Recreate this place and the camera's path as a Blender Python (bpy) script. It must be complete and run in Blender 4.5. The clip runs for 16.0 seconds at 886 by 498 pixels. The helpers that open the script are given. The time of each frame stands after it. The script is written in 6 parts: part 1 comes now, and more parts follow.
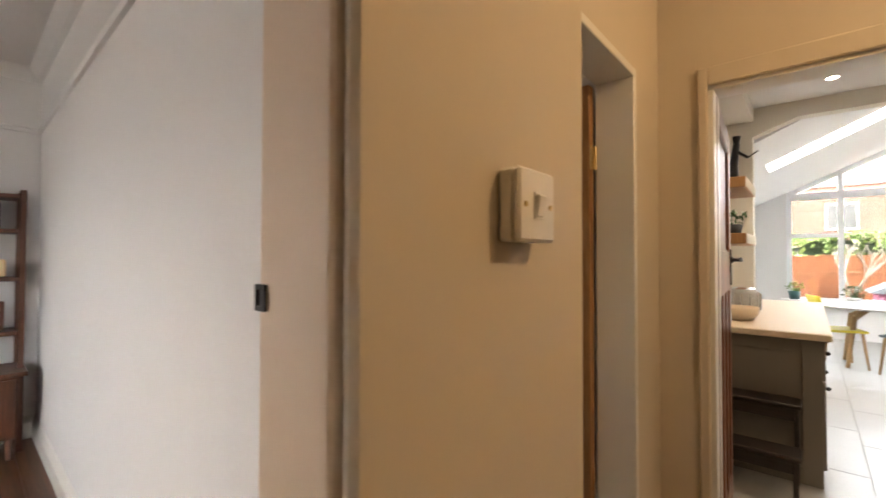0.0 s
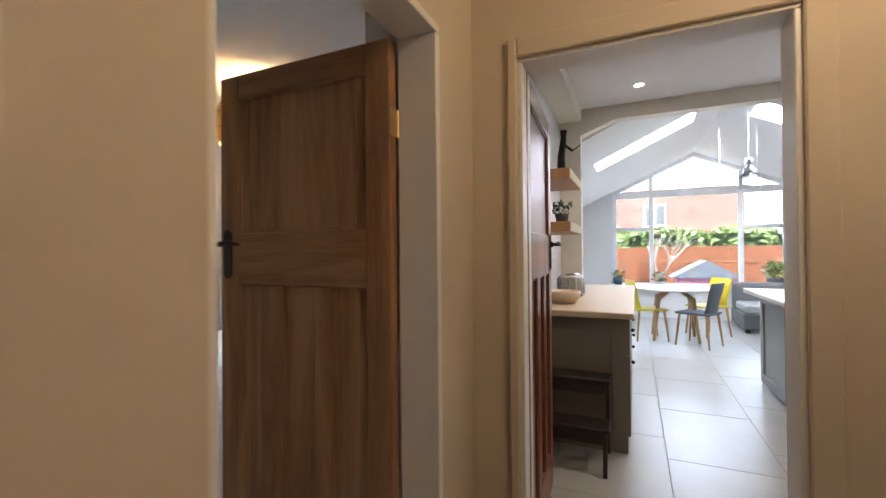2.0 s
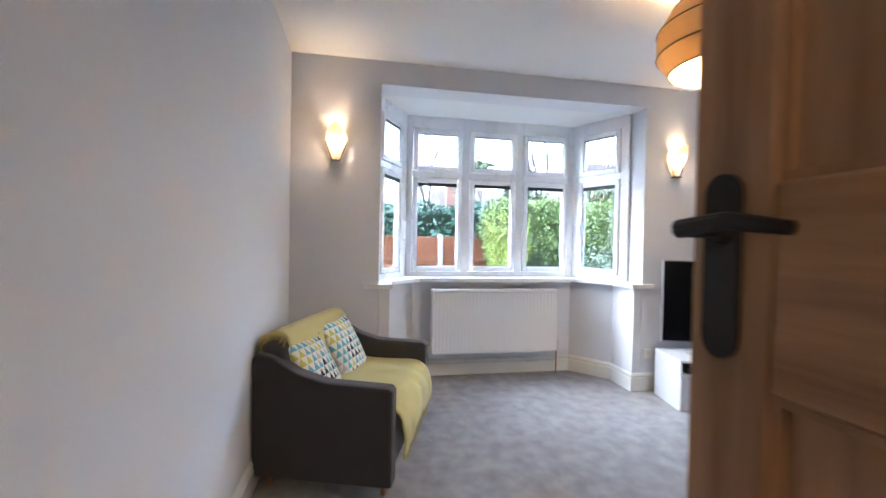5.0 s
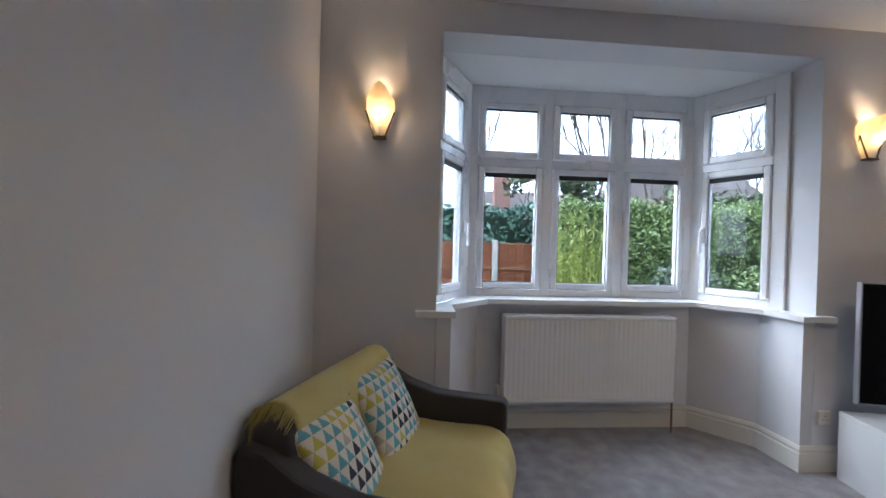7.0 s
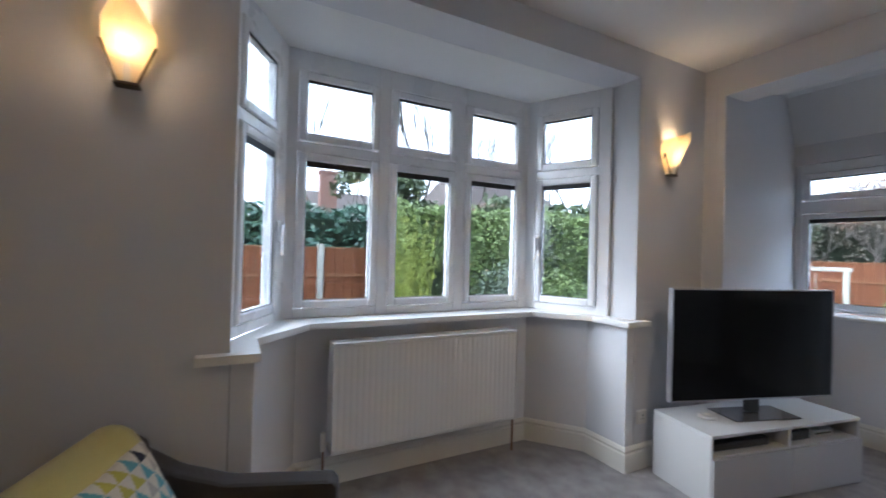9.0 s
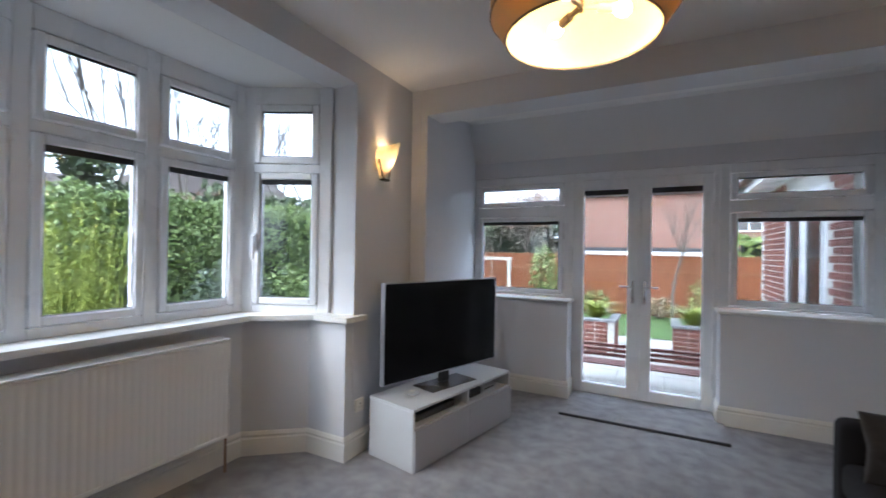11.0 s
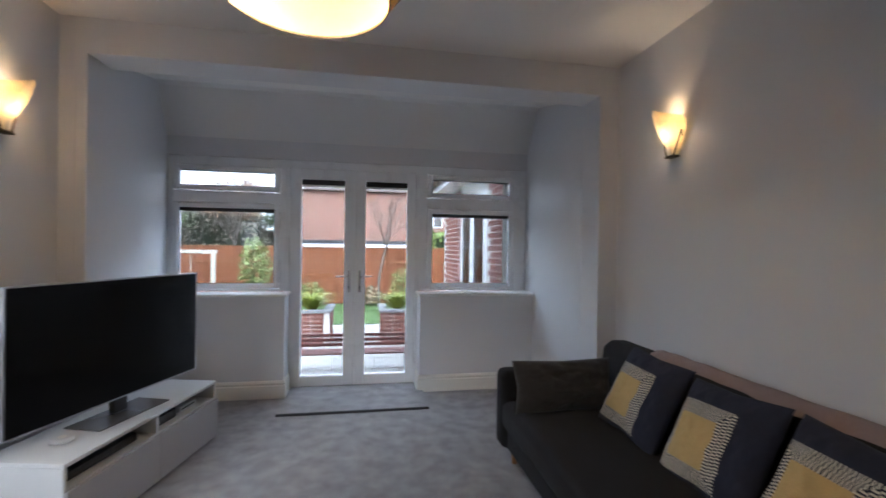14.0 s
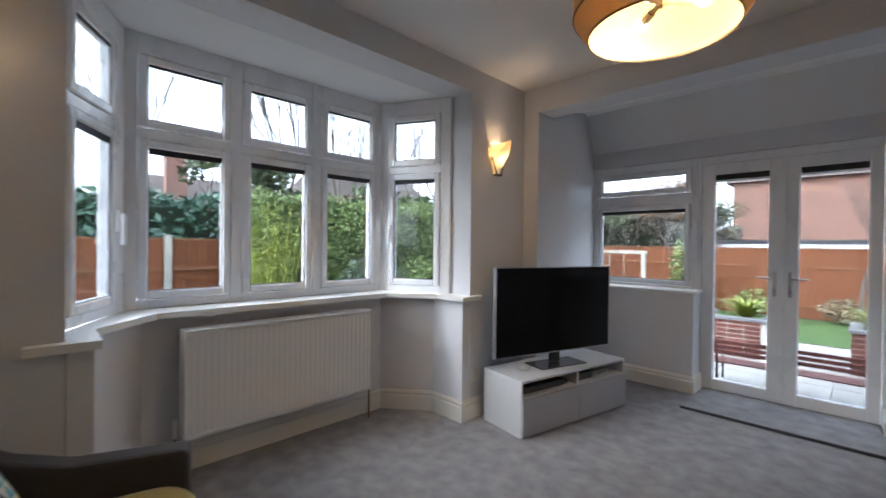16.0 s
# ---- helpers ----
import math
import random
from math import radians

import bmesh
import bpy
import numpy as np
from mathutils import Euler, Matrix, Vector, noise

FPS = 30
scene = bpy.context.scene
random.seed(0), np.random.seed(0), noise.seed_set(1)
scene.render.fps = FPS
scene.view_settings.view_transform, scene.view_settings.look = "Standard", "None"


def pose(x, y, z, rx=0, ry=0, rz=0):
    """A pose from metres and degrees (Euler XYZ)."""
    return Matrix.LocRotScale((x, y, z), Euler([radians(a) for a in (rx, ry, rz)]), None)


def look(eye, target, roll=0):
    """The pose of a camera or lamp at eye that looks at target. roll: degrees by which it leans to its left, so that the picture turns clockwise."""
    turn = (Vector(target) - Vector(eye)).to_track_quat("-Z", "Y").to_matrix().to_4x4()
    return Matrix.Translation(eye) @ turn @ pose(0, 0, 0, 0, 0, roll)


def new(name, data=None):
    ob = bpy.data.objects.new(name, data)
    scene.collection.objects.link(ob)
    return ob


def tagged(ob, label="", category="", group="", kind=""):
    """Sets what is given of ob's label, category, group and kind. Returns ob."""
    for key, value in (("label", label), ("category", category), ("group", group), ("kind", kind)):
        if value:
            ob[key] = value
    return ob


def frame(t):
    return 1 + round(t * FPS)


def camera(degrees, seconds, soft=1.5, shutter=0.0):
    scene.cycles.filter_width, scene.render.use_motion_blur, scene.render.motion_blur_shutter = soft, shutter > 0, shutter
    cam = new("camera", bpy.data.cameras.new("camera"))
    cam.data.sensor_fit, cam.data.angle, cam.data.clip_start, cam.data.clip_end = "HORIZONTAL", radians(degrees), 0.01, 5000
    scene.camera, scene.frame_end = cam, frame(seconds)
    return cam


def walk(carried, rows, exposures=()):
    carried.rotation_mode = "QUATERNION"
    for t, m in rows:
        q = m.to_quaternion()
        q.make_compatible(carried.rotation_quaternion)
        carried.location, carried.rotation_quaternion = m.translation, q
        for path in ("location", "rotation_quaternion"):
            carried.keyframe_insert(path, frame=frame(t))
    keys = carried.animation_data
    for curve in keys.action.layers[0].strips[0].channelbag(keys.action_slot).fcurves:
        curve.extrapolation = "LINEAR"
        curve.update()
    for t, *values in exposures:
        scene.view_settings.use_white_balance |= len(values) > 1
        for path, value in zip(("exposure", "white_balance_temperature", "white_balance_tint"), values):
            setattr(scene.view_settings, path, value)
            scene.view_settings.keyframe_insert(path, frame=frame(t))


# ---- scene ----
cam = camera(92.7, 16.0, 1.5, 0.4)
SKY, LAMP_W, PENDANT_W, HALL_W = 0.15, 0.33, 0.46, 0.62
EXPOSURES = [(0.0, 5.0, 6800, 10), (0.8, 4.75, 6400, 10), (1.5, 4.5, 5900, 10), (2.2, 4.85, 5700, 10), (2.8, 5.05, 5650, 10), (4.0, 5.15, 5250, 10), (5.0, 5.25, 5150, 10), (7.5, 3.85, 5250, 10), (9.0, 3.9, 5350, 10), (12.0, 3.9, 5450, 10), (13.5, 3.95, 5450, 10), (16.0, 3.8, 5650, 10)]
PATH = [
    (0, (0.404, 0.135, 1.341), (-0.907, 1.646, 1.379), 0.1),
    (0.5, (0.456, 0.175, 1.337), (-0.699, 1.807, 1.381), -0.2),
    (1, (0.499, 0.199, 1.322), (-0.513, 1.923, 1.367), -0.5),
    (1.5, (0.526, 0.269, 1.295), (-0.383, 2.05, 1.334), -0.4),
    (2, (0.504, 0.513, 1.289), (-0.323, 2.334, 1.306), -0.5),
    (2.5, (0.461, 0.762, 1.301), (-0.364, 2.585, 1.305), -0.3),
    (3, (0.356, 1.021, 1.297), (-0.742, 2.692, 1.293), 0.0),
    (3.5, (0.171, 1.145, 1.297), (-1.26, 2.543, 1.282), 0.6),
    (4, (-0.056, 1.228, 1.3), (-1.742, 2.303, 1.274), 0.8),
    (4.5, (-0.31, 1.31, 1.302), (-2.179, 2.021, 1.268), 0.7),
    (5, (-0.587, 1.319, 1.31), (-2.552, 1.692, 1.275), 1.1),
    (7.5, (-1.789, 1.265, 1.334), (-3.781, 1.435, 1.317), 1.6),
    (8, (-1.968, 1.314, 1.337), (-3.938, 1.66, 1.342), 1.8),
    (8.5, (-2.123, 1.322, 1.349), (-4.015, 1.969, 1.364), 1.7),
    (9, (-2.157, 1.395, 1.371), (-3.922, 2.335, 1.387), 1.5),
    (11.5, (-2.087, 1.544, 1.422), (-2.701, 3.447, 1.423), 1.0),
    (12, (-2.037, 1.584, 1.431), (-2.293, 3.568, 1.43), 1.1),
    (12.5, (-1.98, 1.586, 1.422), (-1.845, 3.581, 1.432), 1.0),
    (13, (-2.037, 1.587, 1.396), (-1.603, 3.539, 1.419), 0.9),
    (13.5, (-2.109, 1.61, 1.394), (-1.64, 3.554, 1.405), 1.0),
    (14, (-2.181, 1.668, 1.387), (-1.835, 3.638, 1.385), 0.8),
    (14.5, (-2.184, 1.687, 1.385), (-2.375, 3.678, 1.375), 0.7),
    (15, (-2.089, 1.583, 1.391), (-2.945, 3.39, 1.377), 0.8),
    (15.5, (-1.958, 1.432, 1.368), (-3.151, 3.037, 1.351), 0.8),
    (16, (-1.813, 1.327, 1.352), (-3.229, 2.74, 1.334), 0.7),
]
walk(cam, [(t, look(eye, target, roll)) for t, eye, target, roll in PATH], EXPOSURES)

# ---- world and sun: an overcast winter day ----
world = bpy.data.worlds.new("overcast_sky")
scene.world = world
world.use_nodes = True
wt = world.node_tree
sky = wt.nodes.new("ShaderNodeTexSky")
sky.sky_type, sky.sun_disc = "NISHITA", False
sky.sun_elevation, sky.sun_rotation = radians(34), radians(210)
sky.dust_density, sky.air_density = 4.0, 1.0
soften = wt.nodes.new("ShaderNodeHueSaturation")
soften.inputs["Saturation"].default_value = 0.5
wt.links.new(sky.outputs[0], soften.inputs["Color"])
cloud = wt.nodes.new("ShaderNodeMix")
cloud.data_type = "RGBA"
cloud.inputs[0].default_value = 0.65
cloud.inputs[7].default_value = (7.0, 7.35, 7.9, 1)
wt.links.new(soften.outputs[0], cloud.inputs[6])
wt.links.new(cloud.outputs[2], wt.nodes["Background"].inputs[0])
wt.nodes["Background"].inputs[1].default_value = SKY
sun = bpy.data.lights.new("sun", "SUN")
sun.energy, sun.angle, sun.color = 0.4, radians(40), (1.0, 0.96, 0.9)
new("sun", sun).matrix_world = pose(0, 0, 30, 56, 0, -30)

# ---- building helpers ----
XA, YA, ZA = Vector((1, 0, 0)), Vector((0, 1, 0)), Vector((0, 0, 1))


def part(name, bm, mat, parent=None, label="", smooth=False):
    """One mesh object from a bmesh, under a thing or a part."""
    me = bpy.data.meshes.new(name)
    bmesh.ops.recalc_face_normals(bm, faces=bm.faces)
    bm.to_mesh(me)
    bm.free()
    for m in (mat if isinstance(mat, (list, tuple)) else [mat]):
        me.materials.append(m)
    if smooth:
        for p in me.polygons:
            p.use_smooth = True
    ob = new(name, me)
    ob.parent = parent
    if label:
        tagged(ob, label)
    return ob


def thing(name, x, y, z, rz, label, category, group=""):
    """An Empty at a thing's base; its parts are built in its own axes."""
    ob = new(name)
    ob.empty_display_size = 0.1
    ob.matrix_basis = pose(x, y, z, 0, 0, rz)
    return tagged(ob, label, category, group)


def structure(ob, label=""):
    return tagged(ob, label, "", "", "structure")


def add(bm, x0, x1, y0, y1, z0, z1, bev=0.0, m=None, seg=1):
    """Adds a box, bevelled if asked, turned by m if given."""
    t = Matrix.LocRotScale(((x0 + x1) / 2, (y0 + y1) / 2, (z0 + z1) / 2), None, (abs(x1 - x0), abs(y1 - y0), abs(z1 - z0)))
    if bev <= 0:
        bmesh.ops.create_cube(bm, size=1, matrix=(m @ t) if m else t)
        return bm
    b = bmesh.new()
    bmesh.ops.create_cube(b, size=1, matrix=t)
    bmesh.ops.bevel(b, geom=b.edges[:], offset=bev, segments=seg, profile=0.5, affect="EDGES")
    return merge(bm, b, m)


def merge(bm, b, m=None):
    me = bpy.data.meshes.new("tmp")
    if m:
        bmesh.ops.transform(b, matrix=m, verts=b.verts)
    b.to_mesh(me)
    b.free()
    bm.from_mesh(me)
    bpy.data.meshes.remove(me)
    return bm


def box(x0, x1, y0, y1, z0, z1, bev=0.0, seg=1):
    return add(bmesh.new(), x0, x1, y0, y1, z0, z1, bev, None, seg)


def boxes(rows, bev=0.0):
    bm = bmesh.new()
    for r in rows:
        add(bm, *r, bev)
    return bm


def rod(bm, a, b, r0, r1=None, n=10):
    """A tapered round bar from a to b."""
    a, b = Vector(a), Vector(b)
    r1 = r0 if r1 is None else r1
    q = (b - a).to_track_quat("Z", "Y").to_matrix().to_4x4()
    bmesh.ops.create_cone(bm, cap_ends=True, segments=n, radius1=r0, radius2=r1, depth=(b - a).length, matrix=Matrix.Translation((a + b) / 2) @ q)
    return bm


def turned(bm, profile, n=32, m=None, cap=False):
    """A surface of revolution about z, from (radius, height) pairs."""
    rings = []
    for r, z in profile:
        rings.append([bm.verts.new((r * math.cos(2 * math.pi * i / n), r * math.sin(2 * math.pi * i / n), z)) for i in range(n)])
    if m:
        for ring in rings:
            for v in ring:
                v.co = m @ v.co
    for a, b in zip(rings, rings[1:]):
        for i in range(n):
            bm.faces.new((a[i], a[(i + 1) % n], b[(i + 1) % n], b[i]))
    if cap:
        bm.faces.new(rings[0])
        bm.faces.new(rings[-1])
    return bm


def extrude(bm, outline, z0, z1, m=None):
    """A prism over a plan outline of (x, y)."""
    lo = [bm.verts.new((x, y, z0)) for x, y in outline]
    hi = [bm.verts.new((x, y, z1)) for x, y in outline]
    if m:
        for v in lo + hi:
            v.co = m @ v.co
    bm.faces.new(lo)
    bm.faces.new(hi)
    n = len(outline)
    for i in range(n):
        bm.faces.new((lo[i], lo[(i + 1) % n], hi[(i + 1) % n], hi[i]))
    return bm


def run(bm, pts, profile):
    """Sweeps a (depth, height) profile along a plan line, to its left side, mitred."""
    n = len(pts)
    P = [Vector((p[0], p[1], 0)) for p in pts]
    rows = []
    for i in range(n):
        d0 = (P[i] - P[i - 1]).normalized() if i else (P[1] - P[0]).normalized()
        d1 = (P[i + 1] - P[i]).normalized() if i < n - 1 else d0
        n0, n1 = ZA.cross(d0), ZA.cross(d1)
        side = (n0 + n1).normalized()
        side = side / max(0.3, side.dot(n1))
        rows.append([bm.verts.new(P[i] + side * d + ZA * h) for d, h in profile])
    k = len(profile)
    for a, b in zip(rows, rows[1:]):
        for j in range(k):
            bm.faces.new((a[j], a[(j + 1) % k], b[(j + 1) % k], b[j]))
    bm.faces.new(rows[0])
    bm.faces.new(rows[-1])
    return bm


# ---- materials ----
def material(name, color, rough=0.6, metal=0.0, var=0.06, scale=6.0, fine=0.0, fine_scale=200.0, bump=0.0, bump_scale=300.0, sheen=0.0, spec=0.5, rand=0.0, coat=0.0, stretch=None):
    """A surface with colour variation at two scales, fine relief and uneven gloss."""
    m = bpy.data.materials.new(name)
    m.use_nodes = True
    t = m.node_tree
    N, L = t.nodes, t.links
    p = N["Principled BSDF"]
    p.inputs["Roughness"].default_value, p.inputs["Metallic"].default_value = rough, metal
    p.inputs["Specular IOR Level"].default_value = spec
    p.inputs["Sheen Weight"].default_value = sheen
    p.inputs["Coat Weight"].default_value = coat
    co = N.new("ShaderNodeTexCoord")
    src = co.outputs["Object"]
    if stretch:
        mp = N.new("ShaderNodeMapping")
        mp.inputs["Scale"].default_value = stretch
        L.new(src, mp.inputs[0])
        src = mp.outputs[0]
    big = N.new("ShaderNodeTexNoise")
    big.inputs["Scale"].default_value, big.inputs["Detail"].default_value = scale, 5
    L.new(src, big.inputs["Vector"])
    small = N.new("ShaderNodeTexNoise")
    small.inputs["Scale"].default_value, small.inputs["Detail"].default_value = fine_scale, 2
    L.new(src, small.inputs["Vector"])
    val = N.new("ShaderNodeMath")
    val.operation = "MULTIPLY_ADD"
    L.new(big.outputs["Fac"], val.inputs[0])
    val.inputs[1].default_value, val.inputs[2].default_value = 2 * var, 1 - var
    val2 = N.new("ShaderNodeMath")
    val2.operation = "MULTIPLY_ADD"
    L.new(small.outputs["Fac"], val2.inputs[0])
    val2.inputs[1].default_value, val2.inputs[2].default_value = 2 * fine, 1 - fine
    mul = N.new("ShaderNodeMath")
    mul.operation = "MULTIPLY"
    L.new(val.outputs[0], mul.inputs[0])
    L.new(val2.outputs[0], mul.inputs[1])
    out = mul.outputs[0]
    if rand:
        info = N.new("ShaderNodeObjectInfo")
        r = N.new("ShaderNodeMath")
        r.operation = "MULTIPLY_ADD"
        L.new(info.outputs["Random"], r.inputs[0])
        r.inputs[1].default_value, r.inputs[2].default_value = 2 * rand, 1 - rand
        q = N.new("ShaderNodeMath")
        q.operation = "MULTIPLY"
        L.new(out, q.inputs[0])
        L.new(r.outputs[0], q.inputs[1])
        out = q.outputs[0]
    hsv = N.new("ShaderNodeHueSaturation")
    hsv.inputs["Color"].default_value = (*color, 1)
    L.new(out, hsv.inputs["Value"])
    L.new(hsv.outputs[0], p.inputs["Base Color"])
    ro = N.new("ShaderNodeMath")
    ro.operation = "MULTIPLY_ADD"
    L.new(big.outputs["Fac"], ro.inputs[0])
    ro.inputs[1].default_value, ro.inputs[2].default_value = 0.12, rough - 0.06
    L.new(ro.outputs[0], p.inputs["Roughness"])
    if bump:
        bn = N.new("ShaderNodeTexNoise")
        bn.inputs["Scale"].default_value, bn.inputs["Detail"].default_value = bump_scale, 3
        L.new(src, bn.inputs["Vector"])
        b = N.new("ShaderNodeBump")
        b.inputs["Strength"].default_value, b.inputs["Distance"].default_value = bump, 0.004
        L.new(bn.outputs["Fac"], b.inputs["Height"])
        L.new(b.outputs[0], p.inputs["Normal"])
    return m


def wood(name, dark, light, rough=0.45, along=2, rings=9.0, rand=0.0):
    """Grained timber, the grain running along one axis."""
    m = bpy.data.materials.new(name)
    m.use_nodes = True
    t = m.node_tree
    N, L = t.nodes, t.links
    p = N["Principled BSDF"]
    co = N.new("ShaderNodeTexCoord")
    mp = N.new("ShaderNodeMapping")
    sc = [rings, rings, rings]
    sc[along] = rings * 0.09
    mp.inputs["Scale"].default_value = sc
    L.new(co.outputs["Object"], mp.inputs[0])
    if rand:
        info = N.new("ShaderNodeObjectInfo")
        L.new(info.outputs["Random"], mp.inputs["Location"])
    warp = N.new("ShaderNodeTexNoise")
    warp.inputs["Scale"].default_value, warp.inputs["Detail"].default_value, warp.inputs["Distortion"].default_value = 1.6, 6, 1.2
    L.new(mp.outputs[0], warp.inputs["Vector"])
    fibre = N.new("ShaderNodeTexNoise")
    fibre.inputs["Scale"].default_value, fibre.inputs["Detail"].default_value = 14, 3
    L.new(mp.outputs[0], fibre.inputs["Vector"])
    mix = N.new("ShaderNodeMath")
    mix.operation = "MULTIPLY_ADD"
    L.new(fibre.outputs["Fac"], mix.inputs[0])
    mix.inputs[1].default_value = 0.35
    L.new(warp.outputs["Fac"], mix.inputs[2])
    ramp = N.new("ShaderNodeValToRGB")
    ramp.color_ramp.elements[0].position, ramp.color_ramp.elements[0].color = 0.45, (*dark, 1)
    ramp.color_ramp.elements[1].position, ramp.color_ramp.elements[1].color = 0.85, (*light, 1)
    L.new(mix.outputs[0], ramp.inputs[0])
    L.new(ramp.outputs[0], p.inputs["Base Color"])
    p.inputs["Roughness"].default_value = rough
    b = N.new("ShaderNodeBump")
    b.inputs["Strength"].default_value, b.inputs["Distance"].default_value = 0.12, 0.002
    L.new(fibre.outputs["Fac"], b.inputs["Height"])
    L.new(b.outputs[0], p.inputs["Normal"])
    return m


def glowing(name, color, strength):
    m = bpy.data.materials.new(name)
    m.use_nodes = True
    p = m.node_tree.nodes["Principled BSDF"]
    p.inputs["Base Color"].default_value = (*color, 1)
    p.inputs["Emission Color"].default_value, p.inputs["Emission Strength"].default_value = (*color, 1), strength
    return m


def pane_material(name, tint=(0.51, 0.52, 0.515)):
    """Glazing whose default grey tint dims the view outdoors, glossier at a glancing view."""
    m = bpy.data.materials.new(name)
    m.use_nodes = True
    t = m.node_tree
    N, L = t.nodes, t.links
    clear, gloss, mix, face = N.new("ShaderNodeBsdfTransparent"), N.new("ShaderNodeBsdfGlossy"), N.new("ShaderNodeMixShader"), N.new("ShaderNodeLayerWeight")
    clear.inputs[0].default_value = (*tint, 1)
    gloss.inputs["Roughness"].default_value = 0.02
    power, scale = N.new("ShaderNodeMath"), N.new("ShaderNodeMath")
    power.operation, power.inputs[1].default_value = "POWER", 5.0
    scale.operation, scale.inputs[1].default_value, scale.inputs[2].default_value = "MULTIPLY_ADD", 0.5, 0.03
    face.inputs[0].default_value = 0.5
    L.new(face.outputs["Facing"], power.inputs[0])
    L.new(power.outputs[0], scale.inputs[0])
    L.new(scale.outputs[0], mix.inputs[0])
    L.new(clear.outputs[0], mix.inputs[1])
    L.new(gloss.outputs[0], mix.inputs[2])
    L.new(mix.outputs[0], N["Material Output"].inputs[0])
    return m


def shade_material(name, color, through_color, weight=0.5):
    """Thin cloth or frosted glass that lets lamp light through."""
    m = bpy.data.materials.new(name)
    m.use_nodes = True
    t = m.node_tree
    N, L = t.nodes, t.links
    a, b, mix = N["Principled BSDF"], N.new("ShaderNodeBsdfTranslucent"), N.new("ShaderNodeMixShader")
    a.inputs["Base Color"].default_value, a.inputs["Roughness"].default_value = (*color, 1), 0.6
    b.inputs[0].default_value = (*through_color, 1)
    co, wave = N.new("ShaderNodeTexCoord"), N.new("ShaderNodeTexNoise")
    wave.inputs["Scale"].default_value = 60
    L.new(co.outputs["Object"], wave.inputs["Vector"])
    bump = N.new("ShaderNodeBump")
    bump.inputs["Strength"].default_value = 0.15
    L.new(wave.outputs["Fac"], bump.inputs["Height"])
    L.new(bump.outputs[0], a.inputs["Normal"])
    mix.inputs[0].default_value = weight
    L.new(a.outputs[0], mix.inputs[1])
    L.new(b.outputs[0], mix.inputs[2])
    L.new(mix.outputs[0], N["Material Output"].inputs[0])
    return m


def leaf_material(name, dark, light, rough=0.5):
    """Foliage that differs leaf by leaf."""
    m = bpy.data.materials.new(name)
    m.use_nodes = True
    t = m.node_tree
    N, L = t.nodes, t.links
    p = N["Principled BSDF"]
    g = N.new("ShaderNodeNewGeometry")
    ramp = N.new("ShaderNodeValToRGB")
    ramp.color_ramp.elements[0].color, ramp.color_ramp.elements[1].color = (*dark, 1), (*light, 1)
    L.new(g.outputs["Random Per Island"], ramp.inputs[0])
    L.new(ramp.outputs[0], p.inputs["Base Color"])
    p.inputs["Roughness"].default_value = rough
    return m


def brick_material(name, a, b, mortar, scale=1.0):
    """Far brickwork, courses 75 mm high."""
    m = bpy.data.materials.new(name)
    m.use_nodes = True
    t = m.node_tree
    N, L = t.nodes, t.links
    p = N["Principled BSDF"]
    co, sep, com = N.new("ShaderNodeTexCoord"), N.new("ShaderNodeSeparateXYZ"), N.new("ShaderNodeCombineXYZ")
    s = N.new("ShaderNodeMath")
    L.new(co.outputs["Object"], sep.inputs[0])
    L.new(sep.outputs[0], s.inputs[0])
    L.new(sep.outputs[1], s.inputs[1])
    L.new(s.outputs[0], com.inputs[0])
    L.new(sep.outputs[2], com.inputs[1])
    br = N.new("ShaderNodeTexBrick")
    br.inputs["Color1"].default_value, br.inputs["Color2"].default_value, br.inputs["Mortar"].default_value = (*a, 1), (*b, 1), (*mortar, 1)
    br.inputs["Scale"].default_value = 1
    br.inputs["Brick Width"].default_value, br.inputs["Row Height"].default_value, br.inputs["Mortar Size"].default_value = 0.225 * scale, 0.075 * scale, 0.01 * scale
    L.new(com.outputs[0], br.inputs["Vector"])
    no = N.new("ShaderNodeTexNoise")
    no.inputs["Scale"].default_value = 1.2
    L.new(co.outputs["Object"], no.inputs["Vector"])
    hs = N.new("ShaderNodeHueSaturation")
    mm = N.new("ShaderNodeMath")
    mm.operation = "MULTIPLY_ADD"
    L.new(no.outputs["Fac"], mm.inputs[0])
    mm.inputs[1].default_value, mm.inputs[2].default_value = 0.5, 0.75
    L.new(mm.outputs[0], hs.inputs["Value"])
    L.new(br.outputs["Color"], hs.inputs["Color"])
    L.new(hs.outputs[0], p.inputs["Base Color"])
    p.inputs["Roughness"].default_value = 0.9
    return m


GREY_WALL = material("grey_emulsion", (0.66, 0.66, 0.68), 0.85, var=0.03, scale=1.5, bump=0.05, bump_scale=160)
CREAM_WALL = material("cream_emulsion", (0.60, 0.53, 0.43), 0.75, var=0.04, scale=2, bump=0.06, bump_scale=120)
WHITE_WALL = material("white_emulsion", (0.72, 0.71, 0.70), 0.85, var=0.03, scale=2, bump=0.05, bump_scale=160)
CEILING = material("ceiling_emulsion", (0.74, 0.73, 0.72), 0.9, var=0.02, scale=1.2, bump=0.05, bump_scale=90)
TRIM = material("white_gloss_paint", (0.74, 0.72, 0.67), 0.35, var=0.03, scale=5)
UPVC = material("white_upvc", (0.80, 0.81, 0.83), 0.28, var=0.02, scale=4)
GASKET = material("grey_rubber_gasket", (0.16, 0.16, 0.17), 0.6)
SEAL = material("black_rubber_seal", (0.012, 0.012, 0.015), 0.5)
SILL = material("white_sill_board", (0.80, 0.79, 0.77), 0.35, var=0.03, scale=4)
